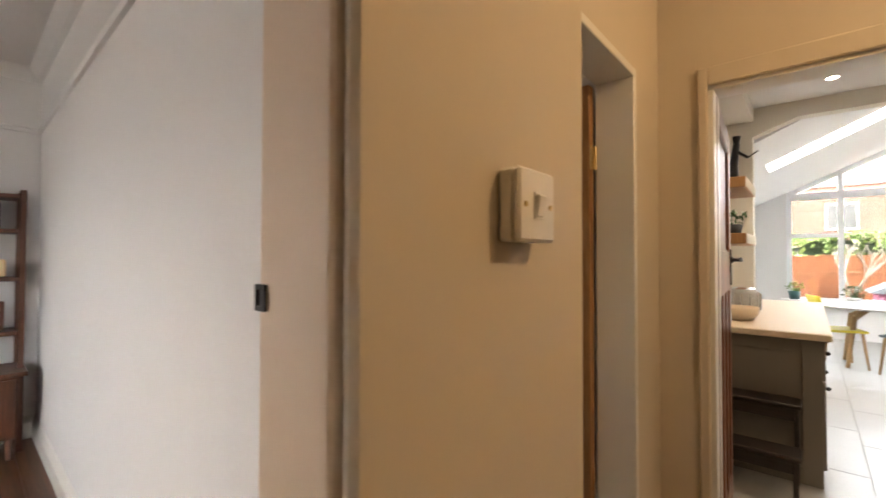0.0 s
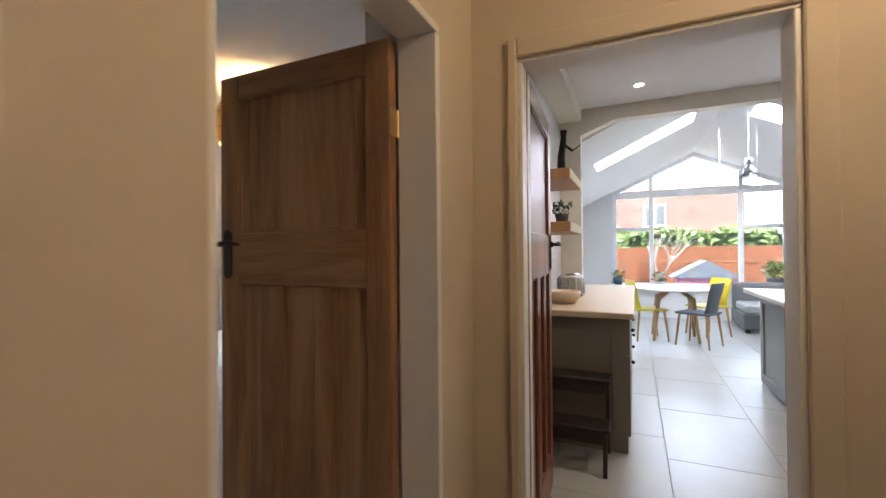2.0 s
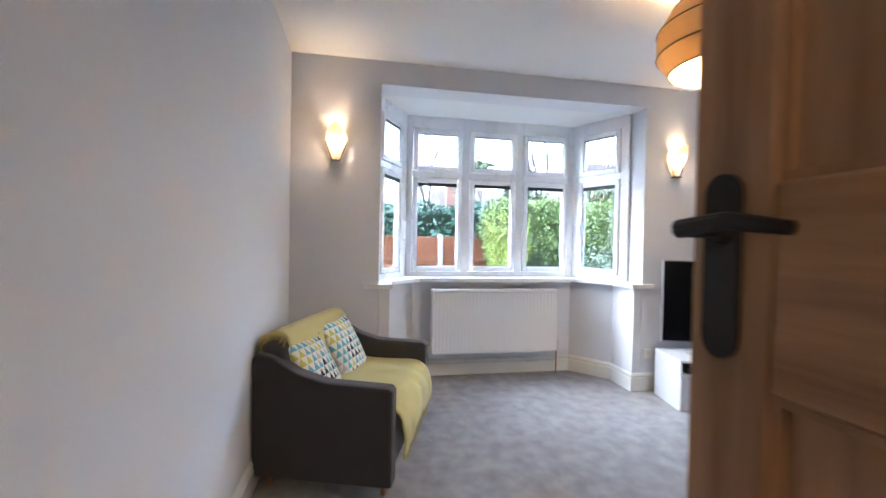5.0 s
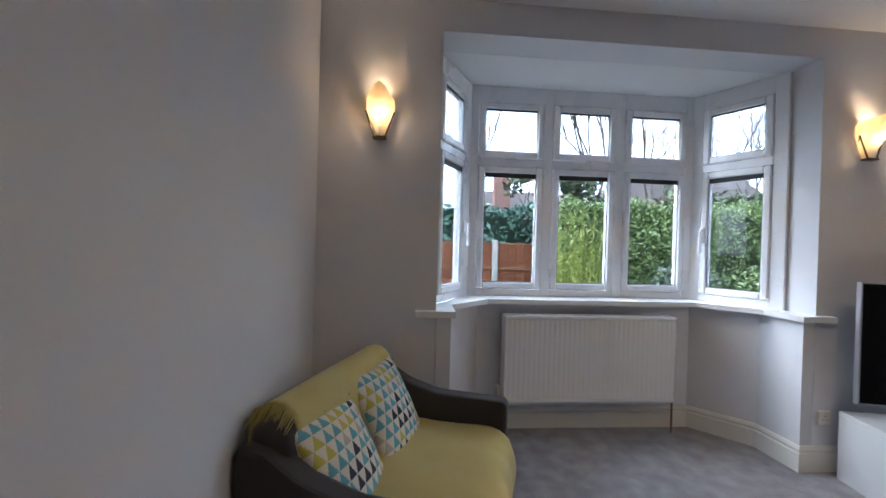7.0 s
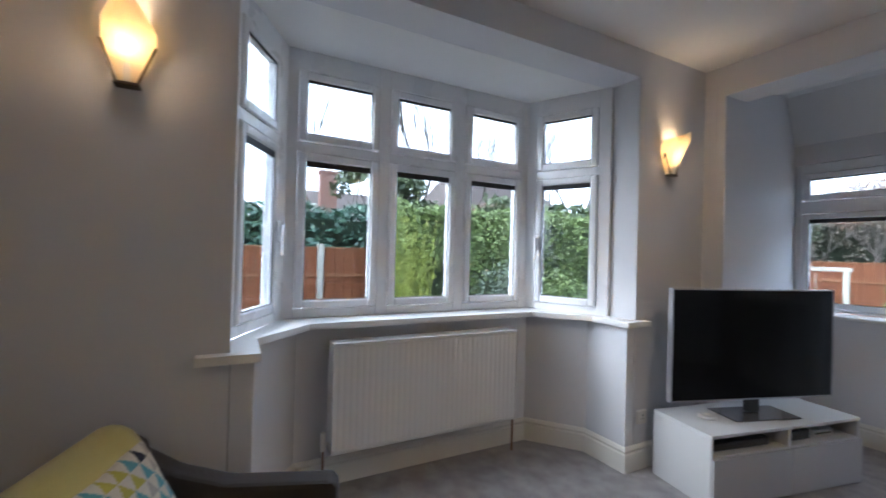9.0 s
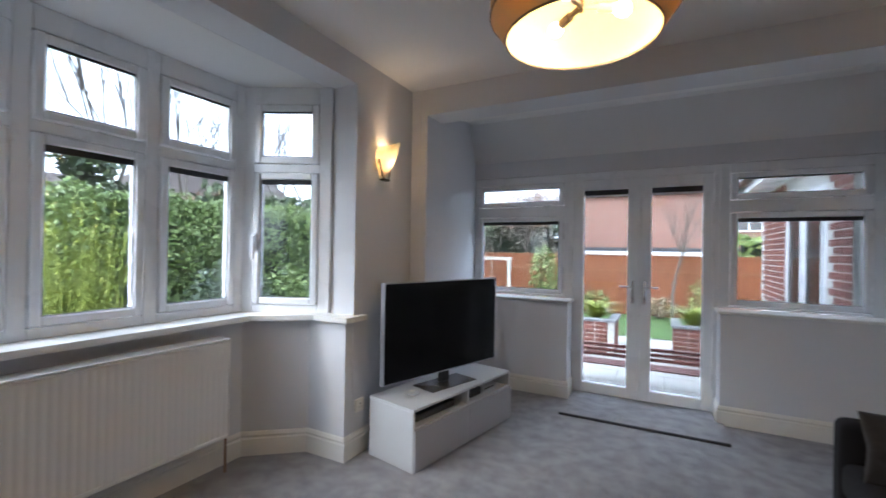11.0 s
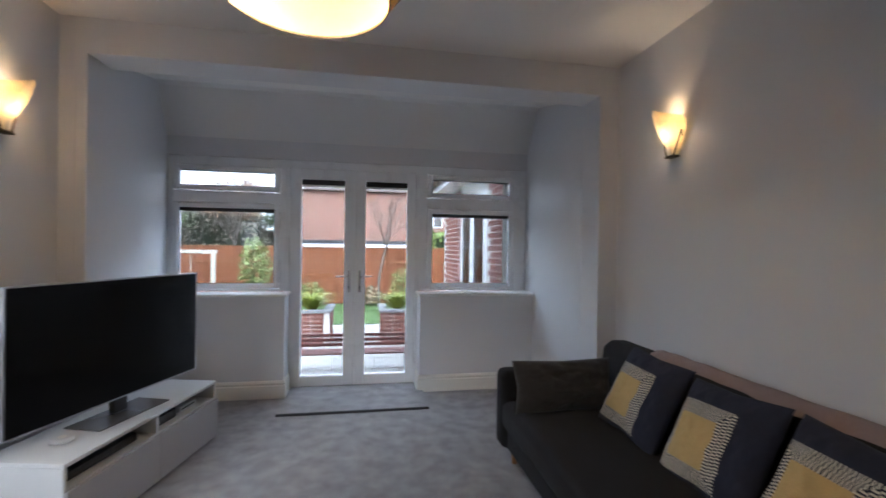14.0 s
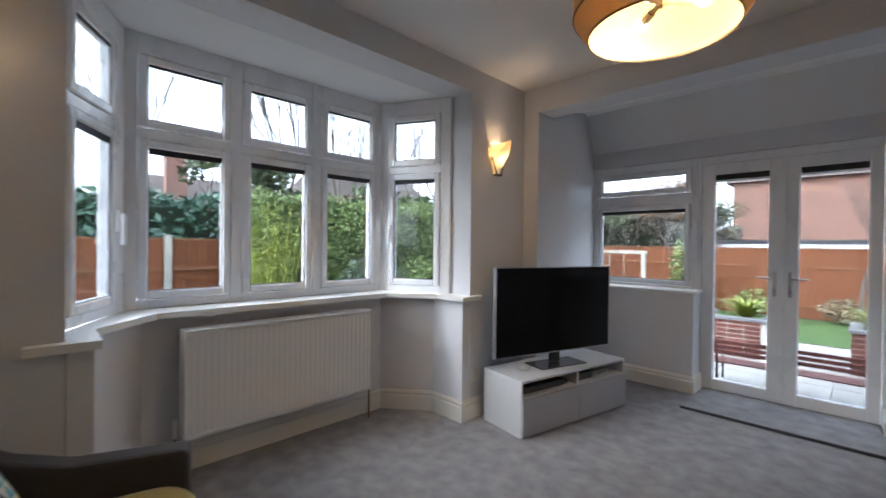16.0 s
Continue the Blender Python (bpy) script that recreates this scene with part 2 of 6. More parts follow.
CARPET = material("grey_twist_carpet", (0.29, 0.28, 0.29), 1.0, var=0.6, scale=9.0, fine=0.35, fine_scale=260, bump=0.9, bump_scale=420, sheen=0.25, spec=0.1)
EDGE = material("dark_carpet_edge", (0.04, 0.04, 0.045), 0.7)
PINE = wood("stained_pine_upright", (0.205, 0.095, 0.037), (0.40, 0.22, 0.098), 0.62, 2, 7.0)
PINE_X = wood("stained_pine_level", (0.205, 0.095, 0.037), (0.40, 0.22, 0.098), 0.62, 0, 7.0)
MAHOGANY = wood("polished_red_wood", (0.10, 0.032, 0.014), (0.24, 0.085, 0.036), 0.28, 2, 7.0)
IRON = material("black_iron", (0.016, 0.013, 0.012), 0.55, 0.2, var=0.2, scale=40)
BRASS = material("brass", (0.55, 0.42, 0.2), 0.35, 0.9, var=0.1, scale=30)
CHROME = material("satin_chrome", (0.7, 0.7, 0.72), 0.22, 1.0)
RADIATOR = material("radiator_enamel", (0.76, 0.75, 0.74), 0.35, var=0.02, scale=3)
COPPER = material("dull_copper_pipe", (0.25, 0.15, 0.1), 0.45, 0.6)
PLATE = material("white_plastic_plate", (0.74, 0.71, 0.65), 0.35, var=0.02)
# The default grey tint lowers the brightness of everything seen outdoors.
GLASS = pane_material("window_glass")
SOFA_BROWN = material("charcoal_brown_weave", (0.052, 0.045, 0.044), 0.95, var=0.12, scale=9, fine=0.3, fine_scale=500, bump=0.4, bump_scale=600, sheen=0.2, spec=0.2)
SOFA_DARK = material("charcoal_weave", (0.018, 0.017, 0.019), 0.95, var=0.25, scale=9, fine=0.4, fine_scale=500, bump=0.5, bump_scale=600, sheen=0.04, spec=0.15)
THROW = material("mustard_throw", (0.50, 0.42, 0.135), 0.95, var=0.1, scale=8, fine=0.2, fine_scale=350, bump=0.7, bump_scale=240, sheen=0.3, spec=0.1)
PINK_THROW = material("dusty_pink_throw", (0.27, 0.2, 0.19), 0.95, var=0.15, scale=12, fine=0.2, fine_scale=300, bump=0.6, bump_scale=250, sheen=0.2, spec=0.1)
NAVY = material("navy_cotton", (0.018, 0.02, 0.038), 0.95, var=0.1, fine=0.2, bump=0.3, bump_scale=500)
CREAM = material("cream_cotton", (0.62, 0.57, 0.47), 0.95, var=0.06, fine=0.1, bump=0.3, bump_scale=500)
GOLD = material("gold_cotton", (0.50, 0.36, 0.15), 0.95, var=0.08, fine=0.15, bump=0.3, bump_scale=500)
TEAL = material("teal_cotton", (0.13, 0.32, 0.37), 0.95, var=0.08, fine=0.1)
OLIVE = material("olive_cotton", (0.45, 0.40, 0.07), 0.95, var=0.08, fine=0.1)
STONE = material("stone_cotton", (0.40, 0.36, 0.32), 0.95, var=0.08, fine=0.1)
BEECH = wood("pale_leg_wood", (0.30, 0.14, 0.05), (0.45, 0.24, 0.1), 0.4, 2, 12)
UNIT_WHITE = material("white_laminate", (0.57, 0.57, 0.57), 0.4, var=0.02, scale=3)
UNIT_GREY = material("pale_grey_laminate", (0.40, 0.39, 0.40), 0.45, var=0.03, scale=3)
SCREEN = material("dark_screen", (0.004, 0.004, 0.005), 0.14, var=0.05, spec=0.14)
BEZEL = material("silver_bezel", (0.45, 0.45, 0.47), 0.3, 0.8)
BLACK = material("black_plastic", (0.012, 0.012, 0.013), 0.35, var=0.1)
SMOKED = material("smoked_glass_stand", (0.09, 0.085, 0.083), 0.08, var=0.05)
LINEN_OUT = shade_material("pleated_linen_shade", (0.46, 0.34, 0.19), (0.5, 0.36, 0.18), 0.3)
LINEN_IN = shade_material("cream_shade_lining", (0.74, 0.57, 0.27), (0.7, 0.5, 0.2), 0.15)
FROSTED = shade_material("frosted_lamp_glass", (0.80, 0.72, 0.58), (0.90, 0.80, 0.60), 0.36)
BULB = glowing("warm_bulb", (1.0, 0.74, 0.40), 6)
PEWTER = material("dark_pewter", (0.12, 0.10, 0.08), 0.4, 0.8, var=0.1)

# ---- the lounge: shell ----
XW, XE, YS, YN, H = -3.985, -0.385, 0.765, 4.505, 2.73
BAY_IN = [(XW, 3.715), (-4.31, 3.715), (-4.65, 3.44), (-4.65, 1.80), (-4.31, 1.535), (XW, 1.535)]
structure(part("floor_lounge", extrude(bmesh.new(), [(-0.21, YS - 0.1), (-0.14, 2.0), (-0.38, 2.0), (-0.38, 4.52), (-0.53, 4.52), (-0.53, 5.98), (-4.03, 5.98), (-3.86, 4.52), (-4.0, 4.52), (-4.0, 3.8), (-4.33, 3.8), (-4.68, 3.5), (-4.68, 1.75), (-4.33, 1.47), (-4.0, 1.45), (-4.0, YS - 0.1)], -0.12, 0.0), CARPET), "mid-grey twist pile carpet with brushed patches")
structure(part("ceiling_lounge", box(-4.3, -0.1, 0.56, 4.75, H, H + 0.12), CEILING))
structure(part("wall_west", boxes([(XW - 0.25, XW, 0.766, 1.447, 0, H), (XW - 0.25, XW, 3.795, 4.76, 0, H), (XW - 0.25, XW, 1.447, 3.795, 2.545, H)]), GREY_WALL), "pale grey painted wall with a bay opening")
bay = bmesh.new()
extrude(bay, BAY_IN + [(XW, 1.45), (-4.24, 1.45), (-4.24, 1.25), (-4.42, 1.25), (-4.95, 1.64), (-4.95, 3.61), (-4.42, 4.0), (-4.24, 4.0), (-4.24, 3.792), (XW, 3.792)], 0, 0.925)
structure(part("wall_bay", bay, GREY_WALL), "pale grey wall under the bay window")
structure(part("ceiling_bay", extrude(bmesh.new(), [(XW - 0.252, 1.25), (-4.42, 1.25), (-4.95, 1.64), (-4.95, 3.61), (-4.42, 4.0), (XW - 0.252, 4.0)], 2.545, 2.85), CEILING))
structure(part("wall_south", box(XW - 0.25, -0.03, 0.56, YS, 0, H), [GREY_WALL]), "pale grey painted wall")
structure(part("wall_east", box(XE, -0.2, 1.80, 4.76, 0, H + 0.1), GREY_WALL), "pale grey painted wall")
structure(part("wall_north", boxes([(-3.84, -0.535, YN, YN + 0.25, 2.52, H), (XW, -3.9, YN, YN + 0.25, 0, H), (-0.535, XE, YN, YN + 0.25, 0, H)]), GREY_WALL), "grey beam over a wide opening")

# the recess with the garden doors
nk = bmesh.new()
extrude(nk, [(-3.84, YN + 0.002), (-4.02, 5.93), (-4.02, 6.12), (-4.3, 6.12), (-4.3, YN + 0.26), (-3.9, YN + 0.26), (-3.9, YN + 0.002)], 0, 2.95)
structure(part("wall_recess_west", nk, GREY_WALL))
structure(part("wall_recess_east", box(-0.535, -0.20, YN + 0.252, 6.12, 0, 2.95), GREY_WALL))
rc = bmesh.new()
for a, b in (((YN + 0.004, 2.52), (5.62, 2.79)), ((5.62, 2.79), (5.69, 2.775)), ((5.69, 2.775), (5.93, 2.395))):
    q = [rc.verts.new((x, y, z)) for x, (y, z) in ((-4.05, a), (-0.5, a), (-0.5, b), (-4.05, b))]
    q2 = [rc.verts.new((v.co.x, v.co.y, 3.05)) for v in q]
    rc.faces.new(q)
    rc.faces.new(q2)
    for i in range(4):
        rc.faces.new((q[i], q[(i + 1) % 4], q2[(i + 1) % 4], q2[i]))
structure(part("ceiling_recess", rc, CEILING), "white sloping ceiling over the garden doors")
structure(part("wall_recess_north", boxes([(-4.02, -0.535, 5.93, 6.12, 2.225, 2.95), (-4.02, -2.935, 5.735, 6.12, 0, 0.923), (-1.685, -0.535, 5.735, 6.12, 0, 0.923)]), GREY_WALL), "grey dwarf walls beside the garden doors")

SKIRT = [(0, 0), (0.02, 0), (0.02, 0.112), (0.013, 0.122), (0.018, 0.138), (0.008, 0.155), (0, 0.16)]
skirt = bmesh.new()
run(skirt, [(XE, 2.0), (XE, YN), (-0.535, YN), (-0.535, 5.735), (-1.685, 5.735), (-1.685, 5.962)], SKIRT)
run(skirt, [(-2.935, 5.962), (-2.935, 5.735), (-3.995, 5.735), (-3.84, YN), (XW, YN), *BAY_IN, (XW, YS), (-0.21, YS)], SKIRT)
structure(part("baseboard_lounge", skirt, TRIM), "cream-white moulded skirting board")
sill = bmesh.new()
extrude(sill, [(-3.93, 3.88), (-3.93, 3.66), (-4.22, 3.66), (-4.53, 3.40), (-4.53, 1.85), (-4.22, 1.56), (-3.93, 1.555), (-3.93, 1.33), (XW - 0.003, 1.33), (XW - 0.003, 1.45), (-4.22, 1.45), (-4.80, 1.75), (-4.80, 3.50), (-4.22, 3.79), (XW - 0.003, 3.79), (XW - 0.003, 3.88)], 0.928, 0.962)
structure(part("sill_bay", sill, SILL), "white painted bay window board with horned ends")
structure(part("sill_garden", boxes([(-3.99, -2.912, 5.708, 5.964, 0.926, 0.952), (-1.705, -0.54, 5.708, 5.964, 0.926, 0.952)], 0.006), SILL), "white window boards on the dwarf walls")


def window(name, x, y, rz, length, z0, z1, columns, rows, label, band=(0.012, 0.034), handle_at=None, hinge=0):
    """A white framed window; columns and rows give the glass of each sash."""
    root = thing(name, x, y, 0, rz, label, "window")
    structure(root)
    e = 0.052
    fr = bmesh.new()
    edges = [0.0] + [v for a, b in columns for v in (a - e, b + e)] + [length]
    for a, b in zip(edges[0::2], edges[1::2]):
        if b - a > 0.002:
            add(fr, a, b, -0.035, 0.04, z0, z1, 0.004)
    hs = [z0] + [v for a, b in sorted(rows) for v in (a - e, b + e)] + [z1]
    for a, b in columns:
        for lo, hi in zip(hs[0::2], hs[1::2]):
            add(fr, a - e, b + e, -0.033, 0.038, lo, hi, 0.004)
    part("window_frame", fr, UPVC, root)
    for i, (a, b) in enumerate(columns):
        for j, (lo, hi) in enumerate(rows):
            sb = bmesh.new()
            for r in ((a - e + 0.003, a, lo - e + 0.003, hi + e - 0.003), (b, b + e - 0.003, lo - e + 0.003, hi + e - 0.003)):
                add(sb, r[0], r[1], -0.046, 0.025, r[2], r[3], 0.009)
            for r in ((lo - e + 0.003, lo), (hi, hi + e - 0.003)):
                add(sb, a, b, -0.044, 0.023, r[0], r[1], 0.008)
            sash = part("sash", sb, UPVC, root)
            pane = part("pane", box(a - 0.004, b + 0.004, -0.026, -0.018, lo - 0.004, hi + 0.004), GLASS, sash, "double-glazed pane tinted grey to dim the outdoors")
            pane.visible_shadow = False
            hgt = band[j] if j < len(band) else band[-1]
            part("blind_cassette", box(a + 0.004, b - 0.004, -0.036, -0.0265, hi - hgt, hi - 0.001), SEAL, sash, "slim black blind cassette")
            part("glazing_bead", boxes([(a, a + 0.005, -0.034, -0.0265, lo, hi - hgt), (b - 0.005, b, -0.034, -0.0265, lo, hi - hgt), (a + 0.005, b - 0.005, -0.034, -0.0265, lo, lo + 0.005)]), GASKET, sash, "thin grey gasket")
            if handle_at == (i, j):
                hx = b + 0.056 if hinge else a
                hb = box(hx - 0.038, hx - 0.018, -0.068, -0.05, 1.40, 1.52, 0.004)
                add(hb, hx - 0.037, hx - 0.019, -0.095, -0.068, 1.33, 1.50, 0.006)
                part("handle", hb, UPVC, sash, "white window handle")
    return root


BAY_ROWS = [(2.054, 2.372), (1.066, 1.892)]
window("window_1", -4.78, 1.73, 90, 1.79, 0.962, 2.544, [(0.112, 0.512), (0.688, 1.08), (1.26, 1.655)], BAY_ROWS, "white framed three-light bay window front")
window("window_2", -4.78, 3.52, 25.8, 0.644, 0.962, 2.544, [(0.148, 0.508)], BAY_ROWS, "white framed angled side light of the bay", handle_at=(0, 1))
window("window_3", -4.20, 1.40, 151.9, 0.658, 0.962, 2.544, [(0.126, 0.478)], BAY_ROWS, "white framed angled side light of the bay", handle_at=(0, 1), hinge=1)
GARDEN_ROWS = [(1.953, 2.092), (1.028, 1.742)]
window("window_4", -4.02, 6.0, 0, 1.04, 0.953, 2.224, [(0.095, 0.94)], GARDEN_ROWS, "white framed garden side window")
window("window_5", -1.675, 6.0, 0, 1.14, 0.953, 2.224, [(0.13, 0.955)], GARDEN_ROWS, "white framed garden side window")
post = boxes([(-2.98, -2.94, 5.965, 6.05, 0, 2.224), (-1.715, -1.675, 5.965, 6.05, 0, 2.224), (-2.94, -1.715, 5.965, 6.05, 2.15, 2.224), (-2.94, -1.715, 5.965, 6.09, -0.02, 0.018)], 0.004)
structure(part("trim_garden_door_frame", post, UPVC), "white frame round the garden doors")
for i, (a, b, ga, gb) in enumerate(((-2.937, -2.322, -2.83, -2.42), (-2.318, -1.718, -2.215, -1.80))):
    d = thing("door_%d" % (i + 1), a, 6.0, 0, 0, "white framed glazed garden door, closed", "door")
    structure(d)
    w, g0, g1 = b - a, ga - a, gb - a
    fb = boxes([(0, g0, -0.04, 0.035, 0.02, 2.148), (g1, w, -0.04, 0.035, 0.02, 2.148), (g0, g1, -0.038, 0.033, 0.02, 0.12), (g0, g1, -0.038, 0.033, 2.045, 2.148)], 0.006)
    part("door_frame", fb, UPVC, d)
    p = part("pane", box(g0 - 0.004, g1 + 0.004, -0.004, 0.004, 0.116, 2.049), GLASS, d)
    p.visible_shadow = False
    part("blind_cassette", box(g0 + 0.003, g1 - 0.003, -0.03, -0.006, 1.995, 2.044), SEAL, d, "black blind cassette")
    part("blind_rail", box(g0 + 0.003, g1 - 0.003, -0.028, -0.008, 1.978, 1.994), UPVC, d)
    hx = w - 0.05 if i == 0 else 0.05
    s = -1 if i == 0 else 1
    hb = box(hx - 0.014, hx + 0.014, -0.05, -0.04, 0.94, 1.16, 0.004)
    part("handle_plate", hb, CHROME, d)
    lv = rod(bmesh.new(), (hx, -0.05, 1.10), (hx, -0.085, 1.10), 0.009)
    rod(lv, (hx, -0.085, 1.10), (hx + s * 0.12, -0.085, 1.10), 0.008)
    part("handle", lv, CHROME, d, "satin metal lever handle")
    part("keyhole", box(hx - 0.005, hx + 0.005, -0.053, -0.05, 0.98, 1.0), BLACK, d)
    if i == 0:
        part("meeting_bead", box(w - 0.008, w + 0.02, -0.052, -0.041, 0.02, 2.148, 0.004), UPVC, d)
mat_ob = part("step_carpet", extrude(bmesh.new(), [(-2.905, 5.287), (-1.655, 5.287), (-1.655, 5.70), (-1.712, 5.71), (-1.712, 5.962), (-2.905, 5.962)], 0.0, 0.022), CARPET)
tagged(mat_ob, "grey carpet-covered raised step at the garden doors", "step")
part("edging", box(-2.91, -1.65, 5.274, 5.287, 0.0, 0.02, 0.003), EDGE, mat_ob, "dark edging strip")

# ---- the lounge: fittings ----
rad = thing("radiator", -4.56, 1.975, 0, 0, "white ribbed panel radiator under the bay window", "radiator")
outline, yy = [], 0.02
while yy < 1.22:
    outline += [(0.0885, yy), (0.090, yy + 0.008), (0.090, yy + 0.020), (0.0885, yy + 0.028)]
    yy += 0.036
rb = extrude(bmesh.new(), [(0.07, 0.0), (0.09, 0.0), *outline, (0.09, 1.241), (0.07, 1.241)], 0.27, 0.83)
add(rb, 0.066, 0.092, 0.0, 1.241, 0.243, 0.272, 0.006)
add(rb, 0.066, 0.092, 0.0, 1.241, 0.828, 0.845, 0.004)
part("front_panel", rb, RADIATOR, rad)
part("back_panel", box(-0.03, -0.012, 0.0, 1.241, 0.25, 0.84, 0.004), RADIATOR, rad)
for yb in (-0.006, 1.241):
    part("side_cover", box(-0.03, 0.096, yb, yb + 0.006, 0.25, 0.85, 0.002), RADIATOR, rad)
grille = box(-0.03, 0.098, -0.006, 1.247, 0.848, 0.856, 0.002)
part("top_grille", grille, RADIATOR, rad)
for yb in (0.2, 1.0):
    part("bracket", box(-0.088, -0.03, yb, yb + 0.04, 0.35, 0.7), RADIATOR, rad)
for yv in (-0.035, 1.275):
    vb = rod(bmesh.new(), (0.02, yv, 0.0), (0.02, yv, 0.27), 0.0075)
    part("pipe", vb, COPPER, rad)
    vb = rod(bmesh.new(), (0.02, yv, 0.25), (0.02, yv, 0.35), 0.014)
    rod(vb, (0.02, yv, 0.285), (0.02, 0.0 if yv < 0 else 1.24, 0.285), 0.009)
    part("valve", vb, CHROME if yv > 0 else PLATE, rad)


def socket(name, m, label, switch=False):
    root = tagged(new(name), label, "light switch" if switch else "socket")
    root.matrix_basis = m
    d = 0.022 if switch else 0.012
    part("back_box", box(-0.043, 0.043, -d, 0.0, -0.043, 0.043, 0.004), PLATE, root)
    part("plate", box(-0.0435, 0.0435, -d - 0.008, -d, -0.0435, 0.0435, 0.004), PLATE, root)
    if switch:
        part("rocker_surround", box(-0.011, 0.011, -d - 0.0095, -d - 0.008, -0.016, 0.016), TRIM, root)
        rk = box(-0.009, 0.009, -0.004, 0.004, -0.0135, 0.0135, 0.002)
        bmesh.ops.transform(rk, matrix=pose(0, -d - 0.009, 0, 9, 0, 0), verts=rk.verts)
        part("rocker", rk, PLATE, root)
        for sx in (-0.03, 0.03):
            part("screw", rod(bmesh.new(), (sx, -d - 0.006, 0), (sx, -d - 0.0095, 0), 0.0035), BRASS, root)
    else:
        part("pin_slots", boxes([(-0.004, 0.004, -d - 0.0085, -d - 0.0079, 0.008, 0.016), (-0.016, -0.008, -d - 0.0085, -d - 0.0079, -0.012, -0.008), (0.008, 0.016, -d - 0.0085, -d - 0.0079, -0.012, -0.008)]), BLACK, root)
    return root


socket("wall_socket", pose(XW, 3.86, 0.335, 0, 0, 90), "cream plastic wall socket above the skirting")


def sconce(m, light):
    root = tagged(new("wall_lamp"), "lit frosted glass wall lamp in a dark metal cradle", "wall lamp", "wall lamps in the lounge")
    root.matrix_basis = m @ Matrix.Diagonal((0.9, 0.9, 0.9, 1))
    g = bmesh.new()
    rows = []
    for k, (hw, dep, z) in enumerate(((0.03, 0.035, -0.15), (0.06, 0.07, -0.07), (0.086, 0.11, 0.0), (0.086, 0.15, 0.065), (0.056, 0.175, 0.105))):
        rows.append([g.verts.new((hw * math.sin(a), -0.001 - dep * math.cos(a) ** 0.7 if abs(math.cos(a)) > 1e-6 else -0.001, z + (0.032 * (1 - abs(math.sin(a))) if k == 4 else 0))) for a in [math.pi * (i / 8 - 0.5) for i in range(9)]])
    for a, b in zip(rows, rows[1:]):
        for i in range(8):
            g.faces.new((a[i], a[i + 1], b[i + 1], b[i]))
    g.faces.new(rows[0])
    sh = part("shade", g, FROSTED, root, "frosted cream glass shade")
    so = sh.modifiers.new("thickness", "SOLIDIFY")
    so.thickness = 0.003
    fr = bmesh.new()
    for s in (-1, 1):
        rod(fr, (s * 0.088, -0.035, 0.0), (s * 0.034, -0.045, -0.155), 0.0055)
        rod(fr, (s * 0.088, -0.035, 0.0), (s * 0.06, -0.004, -0.05), 0.004)
    add(fr, -0.042, 0.042, -0.058, -0.004, -0.167, -0.152, 0.004)
    add(fr, -0.03, 0.03, -0.006, 0.0, -0.16, 0.02, 0.002)
    part("cradle", fr, PEWTER, root)
    bu = bmesh.new()
    bmesh.ops.create_uvsphere(bu, u_segments=12, v_segments=8, radius=0.02, matrix=pose(0, -0.058, -0.025))
    part("bulb", bu, BULB, root)
    part("lamp_holder", rod(bmesh.new(), (0, -0.05, -0.15), (0, -0.055, -0.043), 0.012), PLATE, root)
    lamp = bpy.data.lights.new("wall_lamp_light", "POINT")
    lamp.energy, lamp.color, lamp.shadow_soft_size = light, (1.0, 0.66, 0.36), 0.045
    lo = new("wall_lamp_light", lamp)
    lo.parent = root
    lo.location = (0, -0.075, -0.015)
    return root


sconce(pose(XW, 1.105, 2.062, 0, 0, 90), LAMP_W)
sconce(pose(XW, 4.09, 2.075, 0, 0, 90), LAMP_W)
sconce(pose(XE, 3.91, 2.095, 0, 0, -90), LAMP_W)

pend = thing("pendant_lamp", -2.39, 3.08, 0, 0, "lit round tan pleated fabric ceiling lamp with cream lining", "pendant lamp")
part("shade", turned(bmesh.new(), [(0.268, 2.19), (0.325, 2.275), (0.325, 2.395), (0.262, 2.50)], 64), LINEN_OUT, pend, "tan pleated fabric shade", True)
part("lining", turned(bmesh.new(), [(0.264, 2.192), (0.320, 2.276), (0.320, 2.394), (0.258, 2.498)], 64), LINEN_IN, pend, "cream inner lining", True)
rim = bmesh.new()
for r, z in ((0.266, 2.19), (0.3235, 2.276), (0.3235, 2.394), (0.26, 2.5)):
    turned(rim, [(r + 0.003, z - 0.004), (r + 0.005, z), (r + 0.003, z + 0.004), (r - 0.002, z + 0.004), (r - 0.002, z - 0.004), (r + 0.003, z - 0.004)], 64)
part("wire_rim", rim, PEWTER, pend)
stem = rod(bmesh.new(), (0, 0, 2.28), (0, 0, H - 0.03), 0.007)
turned(stem, [(0.0, H), (0.055, H), (0.05, H - 0.03), (0.0, H - 0.035)], 24)
part("stem", stem, PEWTER, pend)
